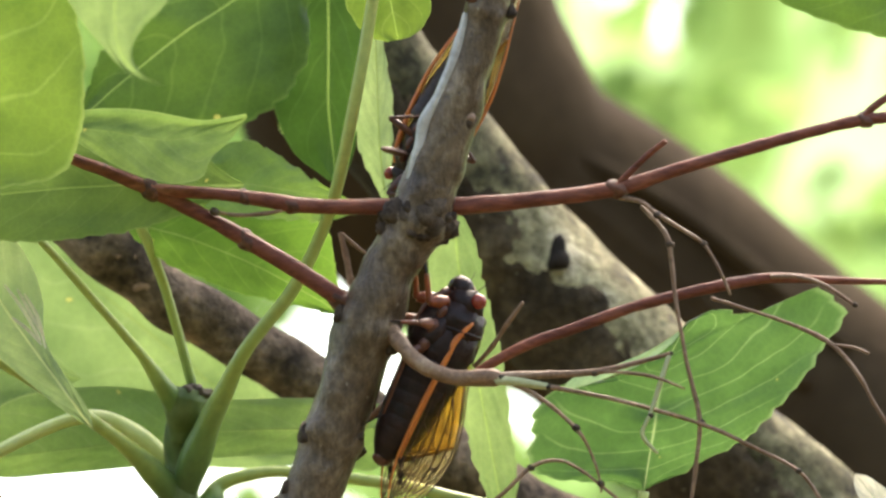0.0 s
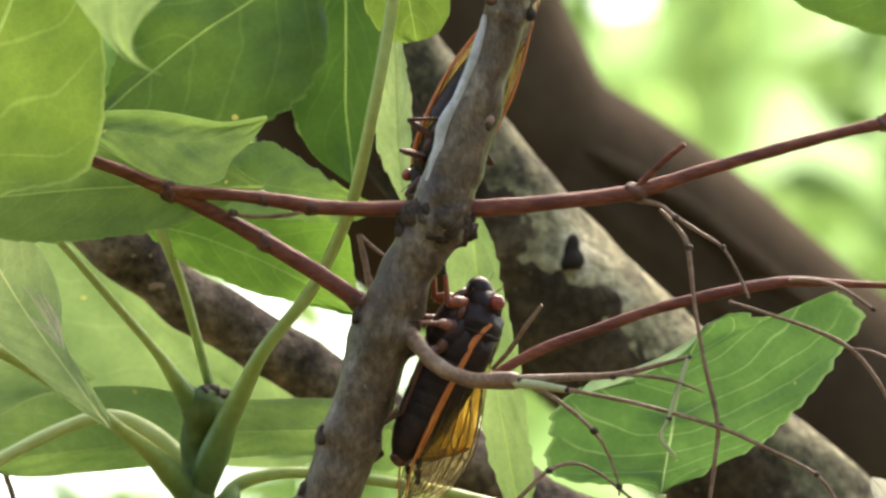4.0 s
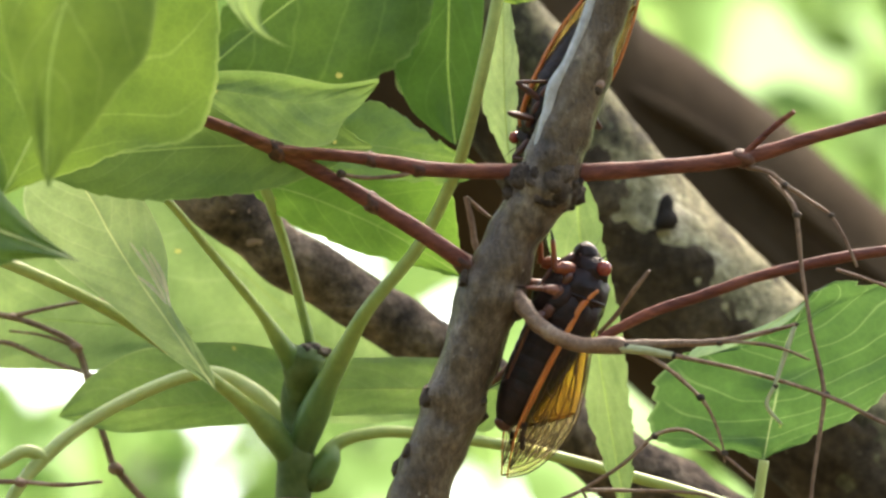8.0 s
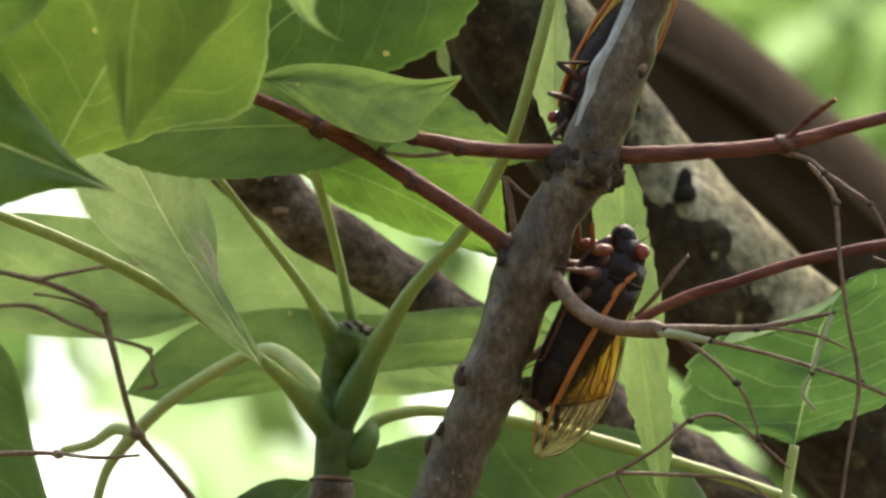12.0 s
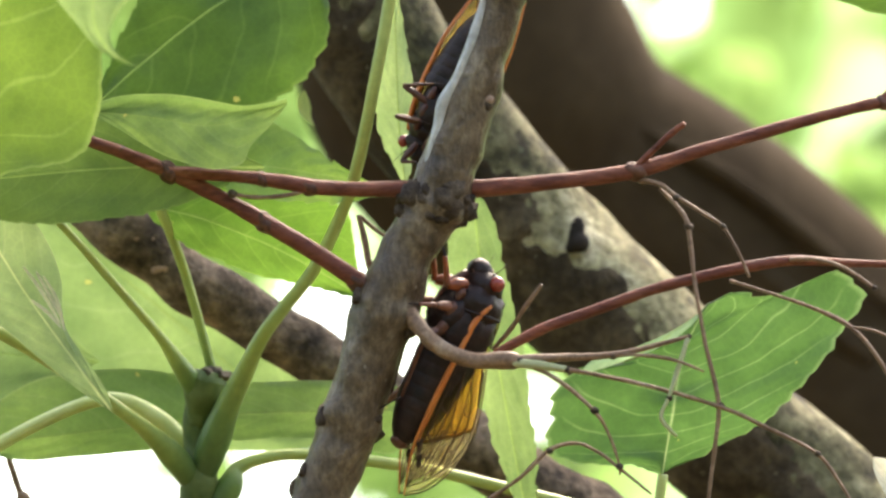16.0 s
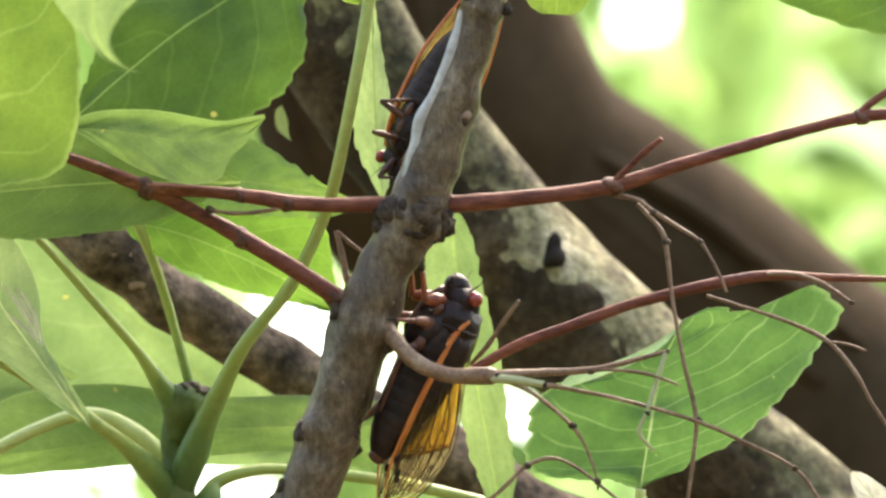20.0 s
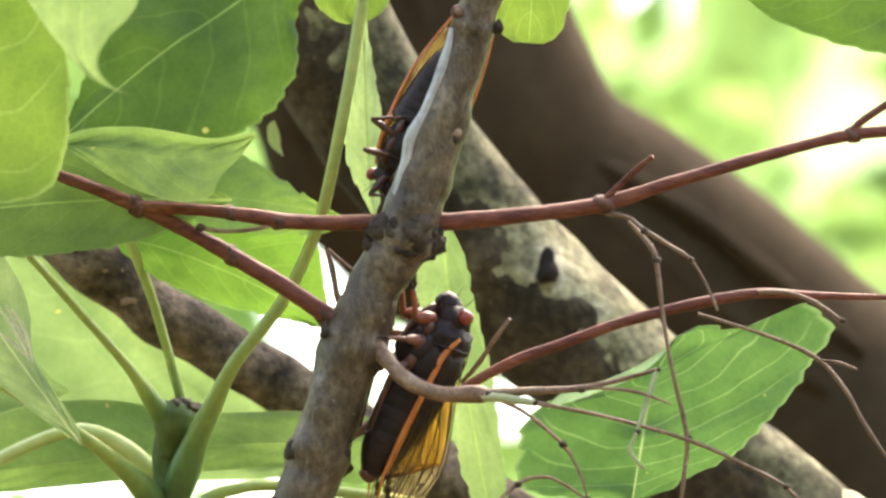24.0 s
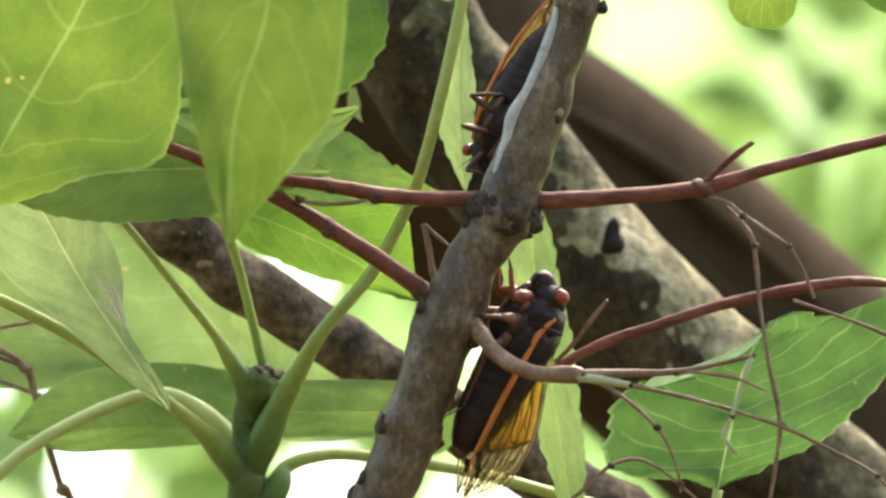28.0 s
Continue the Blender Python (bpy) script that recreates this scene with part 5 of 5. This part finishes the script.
def cicada(at, ahead, back, size, label, legs, wing, girth=0.86):
    """A cicada: x ahead, z its back. legs: for each pair (root, knee, shin, foot) in millimetres on the left side, with the thickness."""
    c = thing("cicada", at, label, "insect", "cicadas on the stem")
    x = Vector(ahead).normalized()
    z = Vector(back)
    z = (z - x * z.dot(x)).normalized()
    y = z.cross(x)
    turn = Matrix((x, y, z)).transposed().to_4x4()
    c.matrix_world = Matrix.Translation(at) @ turn @ Matrix.Scale(size, 4)

    def add(name, make, mat, label="", parent=None):
        bm = bmesh.new()
        make(bm)
        return part(name, bm, mat, parent or c, label)

    k = 0.001
    lean = pose(0, 0, 0, 0, -14, 0).to_3x3()
    head = add("head", lambda bm: (blob(bm, (11.8 * k, 0, 1.9 * k), (2.6 * k, 3.8 * k, 3.2 * k), lean, 22, 0.12, 900), blob(bm, (13.7 * k, 0, 0.4 * k), (1.9 * k, 2.1 * k, 2.0 * k), lean, 18, 0.1, 1500)), BLACK)
    for i in range(5):
        add("face_groove", lambda bm: tube(bm, [Vector((14.4 - 0.28 * i + 0.9 * math.cos(a) - 0.5, 1.9 * math.sin(a), 1.9 - 0.75 * i)) * k for a in (-1.2, -0.6, 0, 0.6, 1.2)], [0.1 * k] * 5, 6, 3), MAROON, "", head)
    for s in (1, -1):
        add("eye", lambda bm: blob(bm, (12.9 * k, s * 3.8 * k, 2.5 * k), (1.15 * k, 1.05 * k, 1.2 * k), None, 18), EYE, "glossy red eye", head)
        add("antenna", lambda bm: tube(bm, [Vector(p) * k for p in ((13.6, s * 2.4, 1.6), (15.2, s * 3.2, 2.4), (17.0, s * 3.8, 2.7))], [0.14 * k, 0.08 * k, 0.04 * k], 5, 2), BLACK, "", head)
    add("beak", lambda bm: tube(bm, [Vector(p) * k for p in ((12.6, 0, -1.2), (9.8, 0, -3.4), (5.8, 0, -4.2))], [0.8 * k, 0.5 * k, 0.3 * k], 8, 3), MAROON, "", head)
    add("pronotum", lambda bm: blob(bm, (8.7 * k, 0, 1.8 * k), (4.0 * k, 4.6 * k, 4.5 * k), lean, 30, 0.14, 800), BLACK)
    add("collar", lambda bm: tube(bm, [Vector((7.6 + 0.5 * math.sin(a), 4.5 * math.cos(a), 1.8 + 4.5 * math.sin(a))) * k for a in (-0.7, 0.0, 0.8, 1.57, 2.34, 3.14, 3.84)], [0.2 * k, 0.3 * k, 0.3 * k, 0.3 * k, 0.3 * k, 0.3 * k, 0.2 * k], 8, 3, 0.15, 900), BLACK, "narrow raised collar edge")
    add("thorax", lambda bm: (blob(bm, (4.4 * k, 0, 1.8 * k), (6.0 * k, 4.6 * k, 4.9 * k), None, 30, 0.14, 700), blob(bm, (5.8 * k, 0, -1.2 * k), (4.4 * k, 4.0 * k, 3.0 * k), None, 22, 0.22, 700)), BLACK, "black thorax")
    for s in (1, -1):
        for px, pz, r in ((9.2, -1.9, 1.2), (6.6, -2.2, 1.4), (3.6, -2.3, 1.5)):
            add("side_plate", lambda bm: blob(bm, (px * k, s * 3.1 * k, pz * k), (r * k, 0.75 * k, r * 0.6 * k), lean, 14, 0.3, 900), MAROON, "dark brown side plate")

    def belly(bm):
        n, sides, rows = 90, 26, []
        for i in range(n + 1):
            u = i / n
            r = 5.1 - 1.4 * u - 2.5 * u ** 5
            r *= 1 - 0.035 * (1 - abs(math.sin(u * 8.5 * math.pi)) ** 0.35)
            px = 2.0 - 16.6 * u
            mid = 1.5 - 0.6 * u - 0.6 * u * u
            rows.append([bm.verts.new(Vector((px, r * girth * math.cos(2 * math.pi * j / sides), mid + r * math.sin(2 * math.pi * j / sides))) * k) for j in range(sides)])
        for a, b in zip(rows, rows[1:]):
            for j in range(sides):
                bm.faces.new((a[j], b[j], b[(j + 1) % sides], a[(j + 1) % sides]))
        bm.faces.new(rows[-1])

    add("abdomen", belly, BLACK, "black ringed abdomen")
    add("abdomen_tip", lambda bm: blob(bm, (-14.6 * k, 0, 0.2 * k), (1.1 * k, 1.1 * k, 1.4 * k), None, 14, 0.3, 900), MAROON, "dark reddish brown tip")
    for hind in (True, False):
        for s in (1, -1):
            bm = bmesh.new()
            uv = bm.loops.layers.uv.new("UVMap")
            rows = [[(bm.verts.new(wing.at(i / 40, j / 12, s, hind)), i / 40, j / 12) for j in range(13)] for i in range(41)]
            for a, b in zip(rows, rows[1:]):
                for j in range(12):
                    quad = (a[j], b[j], b[j + 1], a[j + 1])
                    f = bm.faces.new([q[0] for q in quad])
                    for loop, q in zip(f.loops, quad):
                        loop[uv].uv = (q[1], q[2])
            sheet = part("hindwing" if hind else "forewing", bm, AMBERFILM if hind else FILM, c, "folded golden amber hindwing" if hind else "clear veined forewing")
            if hind:
                add("margin", lambda bm: tube(bm, [wing.at(0.985, 0.05 * i, s, True) for i in range(20)], [0.34 * k] * 20, 6, 2), BANDFILM, "smoky brown hind margin", sheet)
                for cc in (0.12, 0.26, 0.4, 0.54, 0.68, 0.82):
                    add("vein", lambda bm: tube(bm, [wing.at(u, cc * (0.4 + 0.6 * u), s, True) for u in (0.1, 0.3, 0.5, 0.7, 0.85, 0.98)], [0.06 * k] * 6, 5, 3), VEIN, "", sheet)
                continue
            add("front_vein", lambda bm: tube(bm, [wing.at(i / 15, 0, s) for i in range(16)], [(0.4, 0.5, 0.5, 0.48, 0.45, 0.42, 0.4, 0.36, 0.32, 0.28, 0.25, 0.2, 0.16, 0.13, 0.11, 0.1)[i] * k for i in range(16)], 8, 3), ORANGE, "thick orange front vein", sheet)
            add("second_vein", lambda bm: tube(bm, [wing.at(i / 12, 0.035 + 0.02 * math.sin(i / 4), s) for i in range(10)], [0.17 * k] * 8 + [0.12 * k, 0.08 * k], 6, 3), ORANGE, "thin orange vein", sheet)
            add("rim_vein", lambda bm: tube(bm, [wing.at(0.05 + 0.0475 * i, 1, s) for i in range(21)], [0.12 * k] * 21, 5, 2), VEIN, "", sheet)
            for line in WING_VEINS:
                add("vein", lambda bm: tube(bm, [wing.at(a, b, s) + Vector((0, s * 0.05 * k, 0)) for a, b in line], [0.12 * k] * len(line), 5, 3), VEIN, "", sheet)
            for a, b, r in ((0.73, 0.07, 0.75), (0.75, 0.13, 0.65), (0.79, 0.2, 0.7), (0.82, 0.26, 0.6), (0.7, 0.3, 0.35)):
                add("dark_spot", lambda bm: blob(bm, wing.at(a, b, s), (r * k, 0.12 * k, r * 0.7 * k), None, 10, 0.5, 900), BLACK, "", sheet)
    for i, (root, knee, shin, foot, thick) in enumerate(legs):
        for s in (1, -1):
            flip = lambda p: Vector((p[0], s * p[1], p[2])) * k
            mat = LEGORANGE if thick > 1.0 else MAROON if thick > 0.65 and thick < 0.7 else AMBER
            leg = add("leg", lambda bm: tube(bm, [flip(root), flip(root).lerp(flip(knee), 0.5), flip(knee)], [thick * 0.75 * k, thick * k, thick * 0.6 * k], 10, 4, 0.15, 900), mat, "jointed orange-brown leg" if mat != MAROON else "jointed dark brown leg")
            add("shin", lambda bm: tube(bm, [flip(knee), flip(knee).lerp(flip(shin), 0.5), flip(shin)], [thick * 0.55 * k, thick * 0.45 * k, thick * 0.35 * k], 8, 4, 0.15, 900), mat, "", leg)
            add("foot", lambda bm: tube(bm, [flip(shin), flip(foot)], [thick * 0.25 * k, thick * 0.14 * k], 6, 3), BLACK, "", leg)
    return c


CLIMB = [((11.0, 2.6, -1.6), (9.6, 3.2, -4.4), (13.4, 2.8, -6.6), (14.6, 2.2, -7.4), 1.02), ((7.2, 2.8, -1.6), (6.2, 3.6, -4.8), (5.2, 3.0, -7.2), (4.6, 2.4, -8.6), 0.8), ((3.4, 2.8, -2.4), (1.0, 4.2, -4.6), (-8.4, 2.4, -3.4), (-11.4, 2.0, -5.6), 0.66)]
CLOSED = Wing([(9.6, 4.2, 2.8), (6.5, 4.3, 1.6), (3.1, 4.3, 1.4), (-3.1, 4.0, 1.1), (-8.8, 3.5, 1.1), (-15.2, 2.6, 1.7), (-21.7, 1.2, 4.0)],
              [(9.5, 3.2, 4.7), (7.6, 2.0, 6.1), (4.5, 1.2, 6.6), (-0.4, 0.8, 8.1), (-5.4, 0.7, 9.7), (-9.8, 0.7, 10.4), (-14.9, 0.8, 9.5), (-19.3, 1.0, 7.2), (-21.7, 1.2, 4.0)])
lower_cicada = cicada((-0.00348, 0.97589, 1.82362), (0.4200, -0.1813, 0.8926), (0.844, 0.417, -0.316), 1.05, "black cicada with red eyes and amber wings climbing head-up", CLIMB, CLOSED)
HOLD = [((12.2, 1.6, -1.6), (16.2, 2.6, -2.4), (15.2, 0.4, -4.0), (15.6, -0.8, -4.8), 0.66), ((8.7, 3.0, -2.3), (9.7, 7.1, -2.5), (8.5, 2.8, -4.8), (8.3, 1.1, -5.8), 0.66), ((5.1, 3.2, -2.3), (4.4, 8.3, -2.3), (1.8, 3.9, -4.8), (1.1, 2.3, -5.8), 0.66)]
SPREAD = Wing([(10.8, 3.9, 1.8), (8.0, 4.9, 1.1), (2.4, 5.7, 0.9), (-6.0, 5.9, 1.1), (-12.8, 5.0, 1.8), (-19.5, 3.5, 3.0), (-25.9, 2.0, 5.5)],
              [(10.6, 3.1, 4.1), (6.9, 2.1, 7.4), (1.1, 1.3, 9.0), (-5.8, 0.9, 10.6), (-12.1, 0.9, 11.0), (-18.4, 1.3, 9.7), (-23.0, 1.7, 7.6), (-25.9, 2.3, 5.5)])
upper_cicada = cicada((0.0001, 0.97444, 1.86458), (-0.4600, 0.2250, -0.8600), (-0.0300, 0.9606, 0.2395), 0.92, "black cicada with orange-veined wings clinging head-down", HOLD, SPREAD, 1.14)

# ---- far woodland ----
def far_tree(at, top, spread, count, seed, holes, label, size=1.0, group="trees of the far wood"):
    """A far tree: a thin trunk and a crown of separate leaves with gaps."""
    rng = random.Random(seed)
    t = thing("far_tree", at, label, "tree", group)
    stick("trunk", t, [at, (at[0] + 0.1, at[1], top[2])], [0.09, 0.04], TRUNK, "", 10, 6, 0.1, 8.0)
    verts, faces = [], []
    centre = Vector(top) - Vector(at)
    while len(faces) < count * 4:
        p = Vector([rng.uniform(-1, 1) for _ in range(3)])
        q = Vector((p.x * spread[0], p.y * spread[1], p.z * spread[2])) + centre
        w = q + Vector(at)
        if any((w - a.lerp(b, (w.y - a.y) / (b.y - a.y))).length < r * w.y for a, b, r in holes):
            continue
        if noise.noise(w * 1.7) < -0.42:
            continue
        l, b = rng.uniform(0.06, 0.12) * size, rng.uniform(0.025, 0.045) * size
        turn = Euler((rng.uniform(-1.2, 1.2), rng.uniform(-1.2, 1.2), rng.uniform(0, 6.3))).to_matrix()
        i = len(verts)
        verts += [q + turn @ Vector(v) for v in ((0, 0, 0), (l * 0.4, b, 0.01), (l * 0.4, 0, -0.006), (l * 0.4, -b, 0.01), (l * 0.75, b * 0.6, 0.006), (l * 0.75, -b * 0.6, 0.006), (l, 0, -0.01))]
        faces += [(i, i + 2, i + 1), (i, i + 3, i + 2), (i + 1, i + 2, i + 6, i + 4), (i + 2, i + 3, i + 5, i + 6)]
    me = bpy.data.meshes.new("crown")
    me.from_pydata(verts, [], faces)
    me.uv_layers.new(name="UVMap")
    me.materials.append(FAR if size == 1 else GREEN)
    ob = new("crown", me)
    ob.parent = t
    tagged(ob, "sunlit yellow-green leaves", kind="stuff")
    return t


HOLES = [(Vector(a), Vector(b), r) for a, b, r in (((0.20582, 6.05363, 3.36169), (1.07820, 31.70952, 10.82774), 0.008), ((0.28449, 6.08761, 3.22538), (1.49029, 31.88753, 10.11377), 0.007), ((-0.40666, 6.16986, 2.89550), (-2.12999, 32.31835, 8.38585), 0.016), ((-0.29990, 6.16578, 2.91186), (-1.57076, 32.29698, 8.47154), 0.012), ((-0.12852, 6.13343, 3.04163), (-0.67305, 32.12751, 9.15127), 0.0125), ((-0.18752, 6.17258, 2.88460), (-0.98208, 32.33258, 8.32876), 0.014), ((-0.04704, 6.14675, 2.98820), (-0.24626, 32.19729, 8.87140), 0.008), ((-0.22224, 6.22203, 2.68626), (-0.96686, 32.63787, 7.10430), 0.012), ((-0.29599, 6.22044, 2.69262), (-1.35367, 32.62955, 7.13769), 0.009), ((-0.10812, 6.22709, 2.66595), (-0.36830, 32.66442, 6.99781), 0.011), ((0.19730, 6.20674, 2.74758), (1.35271, 32.53388, 7.52140), 0.011), ((0.03375, 6.20495, 2.75477), (0.49588, 32.52448, 7.55910), 0.011), ((0.17467, 6.15370, 2.96032), (1.23418, 32.25599, 8.63594), 0.01), ((0.25439, 6.16140, 2.92945), (1.65180, 32.29632, 8.47419), 0.01), ((-0.17123, 6.17890, 2.85927), (-0.57796, 32.38799, 8.10653), 0.008), ((-0.20109, 6.19740, 2.78504), (-0.78201, 32.49328, 7.68423), 0.01), ((-0.02503, 6.11601, 3.11148), (-0.08632, 32.03700, 9.51428), 0.008), ((-0.24052, 6.23875, 2.61922), (-1.06275, 32.72554, 6.75269), 0.013), ((-0.15483, 6.22098, 2.69047), (-0.61329, 32.63236, 7.12640), 0.013), ((-0.32340, 6.22361, 2.67993), (-1.49744, 32.64614, 7.07114), 0.01), ((0.06816, 6.15423, 2.95821), (0.35713, 32.23645, 8.71434), 0.006), ((0.04011, 6.23841, 2.62055), (0.64075, 32.72924, 6.73783), 0.012), ((0.13659, 6.24143, 2.60845), (1.14681, 32.74507, 6.67435), 0.013), ((0.33929, 6.23777, 2.62312), (2.21005, 32.72589, 6.75129), 0.011), ((0.21690, 6.24738, 2.58459), (1.56806, 32.77628, 6.54920), 0.011))]
back = bpy.data.objects["backdrop"]
for i, (_, gap, hr) in enumerate(HOLES):
    if i == 1:
        continue
    # a ragged gap of white sky in the far canopy
    bm = bmesh.new()
    rim = []
    for k in range(22):
        a = 2 * math.pi * k / 22
        r = hr * 0.72 * (1 + 0.45 * noise.noise(Vector((math.cos(a) * 1.5, math.sin(a) * 1.5, i * 3.7))))
        rim.append(bm.verts.new(gap + 33 * r * Vector((math.cos(a), 0, math.sin(a))) + Vector((0, 0.004 * i, 0))))
    bm.faces.new(rim)
    part("sky_gap", bm, SKYGAP, back, "ragged gap of white sky")
FARTREES = [far_tree((x, y, 0), (x, y, z), s, n, 40 + i, HOLES, "sunlit yellow-green woodland tree") for i, (x, y, z, s, n) in enumerate([(-1.0, 6.0, 3.0, (0.85, 0.35, 1.2), 1300), (0.4, 6.4, 3.1, (0.85, 0.35, 1.2), 1700), (1.7, 6.2, 3.2, (0.9, 0.35, 1.2), 1600), (-2.4, 6.6, 3.1, (0.9, 0.6, 1.2), 1000), (4.2, 7.0, 3.4, (1.6, 0.7, 1.8), 1500), (-4.6, 7.2, 3.4, (1.6, 0.7, 1.8), 1500)])]


# unseen trees behind the camera, added to cut the sky light in front
for i, (x, y) in enumerate(((-5.5, -1.0), (-3.6, -4.0), (0.3, -5.2), (3.9, -3.8), (5.8, -0.6))):
    far_tree((x, y, 0), (x, y, 2.2), (2.1, 1.2, 2.0), 450, 60 + i, [], "dark green unseen tree added to block light from the front", 3.2, "trees of the wood edge")


def shifted(ob, rows):
    """Rows for a part that sways without turning: seconds and millimetres to the right and up."""
    m = ob.matrix_basis.copy()
    return [(t, Matrix.Translation((dx / 1000, 0, dz / 1000)) @ m) for t, dx, dz in rows]


def swung(ob, pivot, rows):
    """Rows for a part of the sapling that swings about its foot: seconds, degrees towards the open side and downwards, millimetres to the right and up."""
    m, p = ob.matrix_basis.copy(), Matrix.Translation(Vector(pivot) - home(ob.parent))
    return [(t, Matrix.Translation((dx / 1000, 0, dz / 1000)) @ p @ pose(0, 0, 0, 0, -tilt, yaw) @ p.inverted() @ m) for t, yaw, tilt, dx, dz in rows]


def motions():
    L = LEAVES
    walk(L["R"], shifted(L["R"], [(0, -50, 10), (6, -50, 8), (7.4, -30.1, 3.6), (8, -29.1, 3.6), (8.6, -31.1, 9), (9, -29.1, 12), (9.4, -18.5, 6), (9.8, -14.5, 0), (10, -8.5, -5), (10.25, -11.5, 8), (10.6, -8.6, 12), (11, -12.6, 7), (11.6, -6.6, 8), (12, -27.6, 8), (12.5, -24.6, 6.1), (12.8, -34.6, 8), (13.2, -36.6, 8), (13.5, -22.8, 6.3), (15.5, -50, 10), (26.4, -50, 10), (27, -17.8, 3.8), (27.5, -14.3, 2.1), (28, 0, 0)]))
    walk(L["S"], shifted(L["S"], [(0, -24, 4), (6, -22, 5), (7, -18, 6), (8, -14.4, 8.3), (8.5, -11.9, 9), (9, -12.9, 11.1), (9.5, -3.2, 12.5), (10, -8, -0.9), (10.5, 0.2, 3), (11, 0, 0), (11.5, 3.9, 3.4), (12, -17.1, 15.5), (12.5, -6.1, 14.3), (13, -20, 11), (13.5, -24, 6), (15.5, -24, 4), (28, -24, 4)]))
    walk(L["A2"], shifted(L["A2"], [(0, -60, 30), (8, -56, 25), (9, -29.0, 10.9), (9.5, -10.0, 7.1), (10, 0.0, 0.0), (10.5, 0.3, 0.1), (11, -7.7, -6.8), (11.5, 3.4, 1.1), (12, -16.4, 9.8), (12.5, -45, 18), (13.5, -56, 25), (28, -60, 30)]))
    walk(L["Q"], shifted(L["Q"], [(0, 3, 9), (16, 3, 6), (18, 3, 3.5), (20, 3, 2), (22, 1, 1), (25, 0, 0), (26.2, 6, 1), (27.1, 14, 0.5), (28, 21, 0)]))
    walk(L["X"], shifted(L["X"], [(0, 0, -16), (9.5, 0, -16), (10, 0, -13), (10.5, 0, -4), (11, 0, 0), (11.5, 0, -1.5), (12, 0, -5), (12.5, 0, -12), (13.5, 0, -16), (28, 0, -16)]))
    walk(trunk_tree, shifted(trunk_tree, [(0, 0, 0), (5, 0, 0), (8, -6, 2), (10, 0, 0), (12, 4, 1), (12.8, 8, 5), (13.5, 9, 6), (15.5, 9, 5), (16.3, 10, 0), (17, 14, -4), (17.6, 7, -2), (18, 2, 0), (20, 4, 0), (25, 5, 0), (28, -2, 0)]))
    for key in ("U", "W"):
        walk(L[key], shifted(L[key], [(0, 0, -16), (10, 0, -12), (10.4, 0, 0), (11.3, 0, 0), (11.7, 0, -8), (12.3, 0, -14), (28, 0, -16)]))
    walk(L["K"], swung(L["K"], (-0.01178, 1.02328, 1.82784), [(0, 0, 0, 0, 0), (8, 0, 0, 0, 0), (9.3, -8, 1, 0, 3), (10, -15, 1, 0, 5), (10.6, -36, 4, -1, 11), (11, -40, 4, -1, 12.6), (11.5, -34, 3, -1, 10), (12, -20, 2, 0, 6), (12.5, -12, 1, 0, 4), (13.5, -4, 1, 0, 1), (15.5, 0, 0, 0, 0), (28, 0, 0, 0, 0)]))
    for stalk in ARCH:
        walk(stalk, swung(stalk, (-0.04541, 1.01955, 1.81797), [(0, 0, 0, 0, 0), (8, 0, 0, 0, 0), (9, -18, -2, 0, 0), (10, -33, -5, 0, 0), (10.6, -58, -10, 0, 0), (11, -64, -12, 0, 0), (11.5, -56, -9, 0, 0), (12, -42, -6, 0, 0), (12.5, -30, -4, 0, 0), (13.5, -12, -1, 0, 0), (15.5, 0, 0, 0, 0), (28, 0, 0, 0, 0)]))
    for i, t in enumerate(FARTREES[:4]):
        walk(t, shifted(t, [(k * 0.7, 55 * math.sin(k * 1.9 + i) + 25 * math.sin(k * 0.7 + 2 * i), 30 * math.sin(k * 1.3 + 3 * i)) for k in range(41)]))
    walk(L["P"], shifted(L["P"], [(0, 0, 0), (13.5, 0, 1), (15.5, -4, 6), (28, -4, 5)]))
    walk(L["D"], shifted(L["D"], [(0, 0, 0), (9, 0, 0), (9.7, -10, 28), (28, -10, 28)]))
    walk(L["E"], shifted(L["E"], [(0, -1.1, 0.1), (8, -0.9, -0.2), (11, 3, -2.1), (12.5, 3.2, -1.9), (13.5, 2.8, -1), (15.5, 2.2, -0.5), (28, 2.2, -0.5)]))
    walk(L["B"], shifted(L["B"], [(0, 0, 0), (2.5, -2, 1), (5, -3.7, 2.6), (8, -3, 1.2), (16, -5.7, 0), (20, -2.5, 1.6), (28, -2.5, 1.6)]))
    walk(sapling, shifted(sapling, [(0, 0, 0), (10, 0.3, 0), (11.5, 0, 0), (12, 2.4, -0.8), (12.5, 1.5, -0.8), (13.5, 1.5, -0.4), (15.5, 0.2, 0), (28, 0.3, 0.3)]))
    walk(lower_cicada, shifted(lower_cicada, [(0, 0, 0), (2.5, 0, 0), (4.5, 0, 0.6), (5, 0.1, 1.2), (5.5, 0.3, 0.3), (6, 0, 0), (28, 0, 0)]))
    walk(upper_cicada, shifted(upper_cicada, [(0, 0, 0), (13.5, 0, 0), (15.5, -0.7, 2.4), (28, -0.7, 2.4)]))


motions()
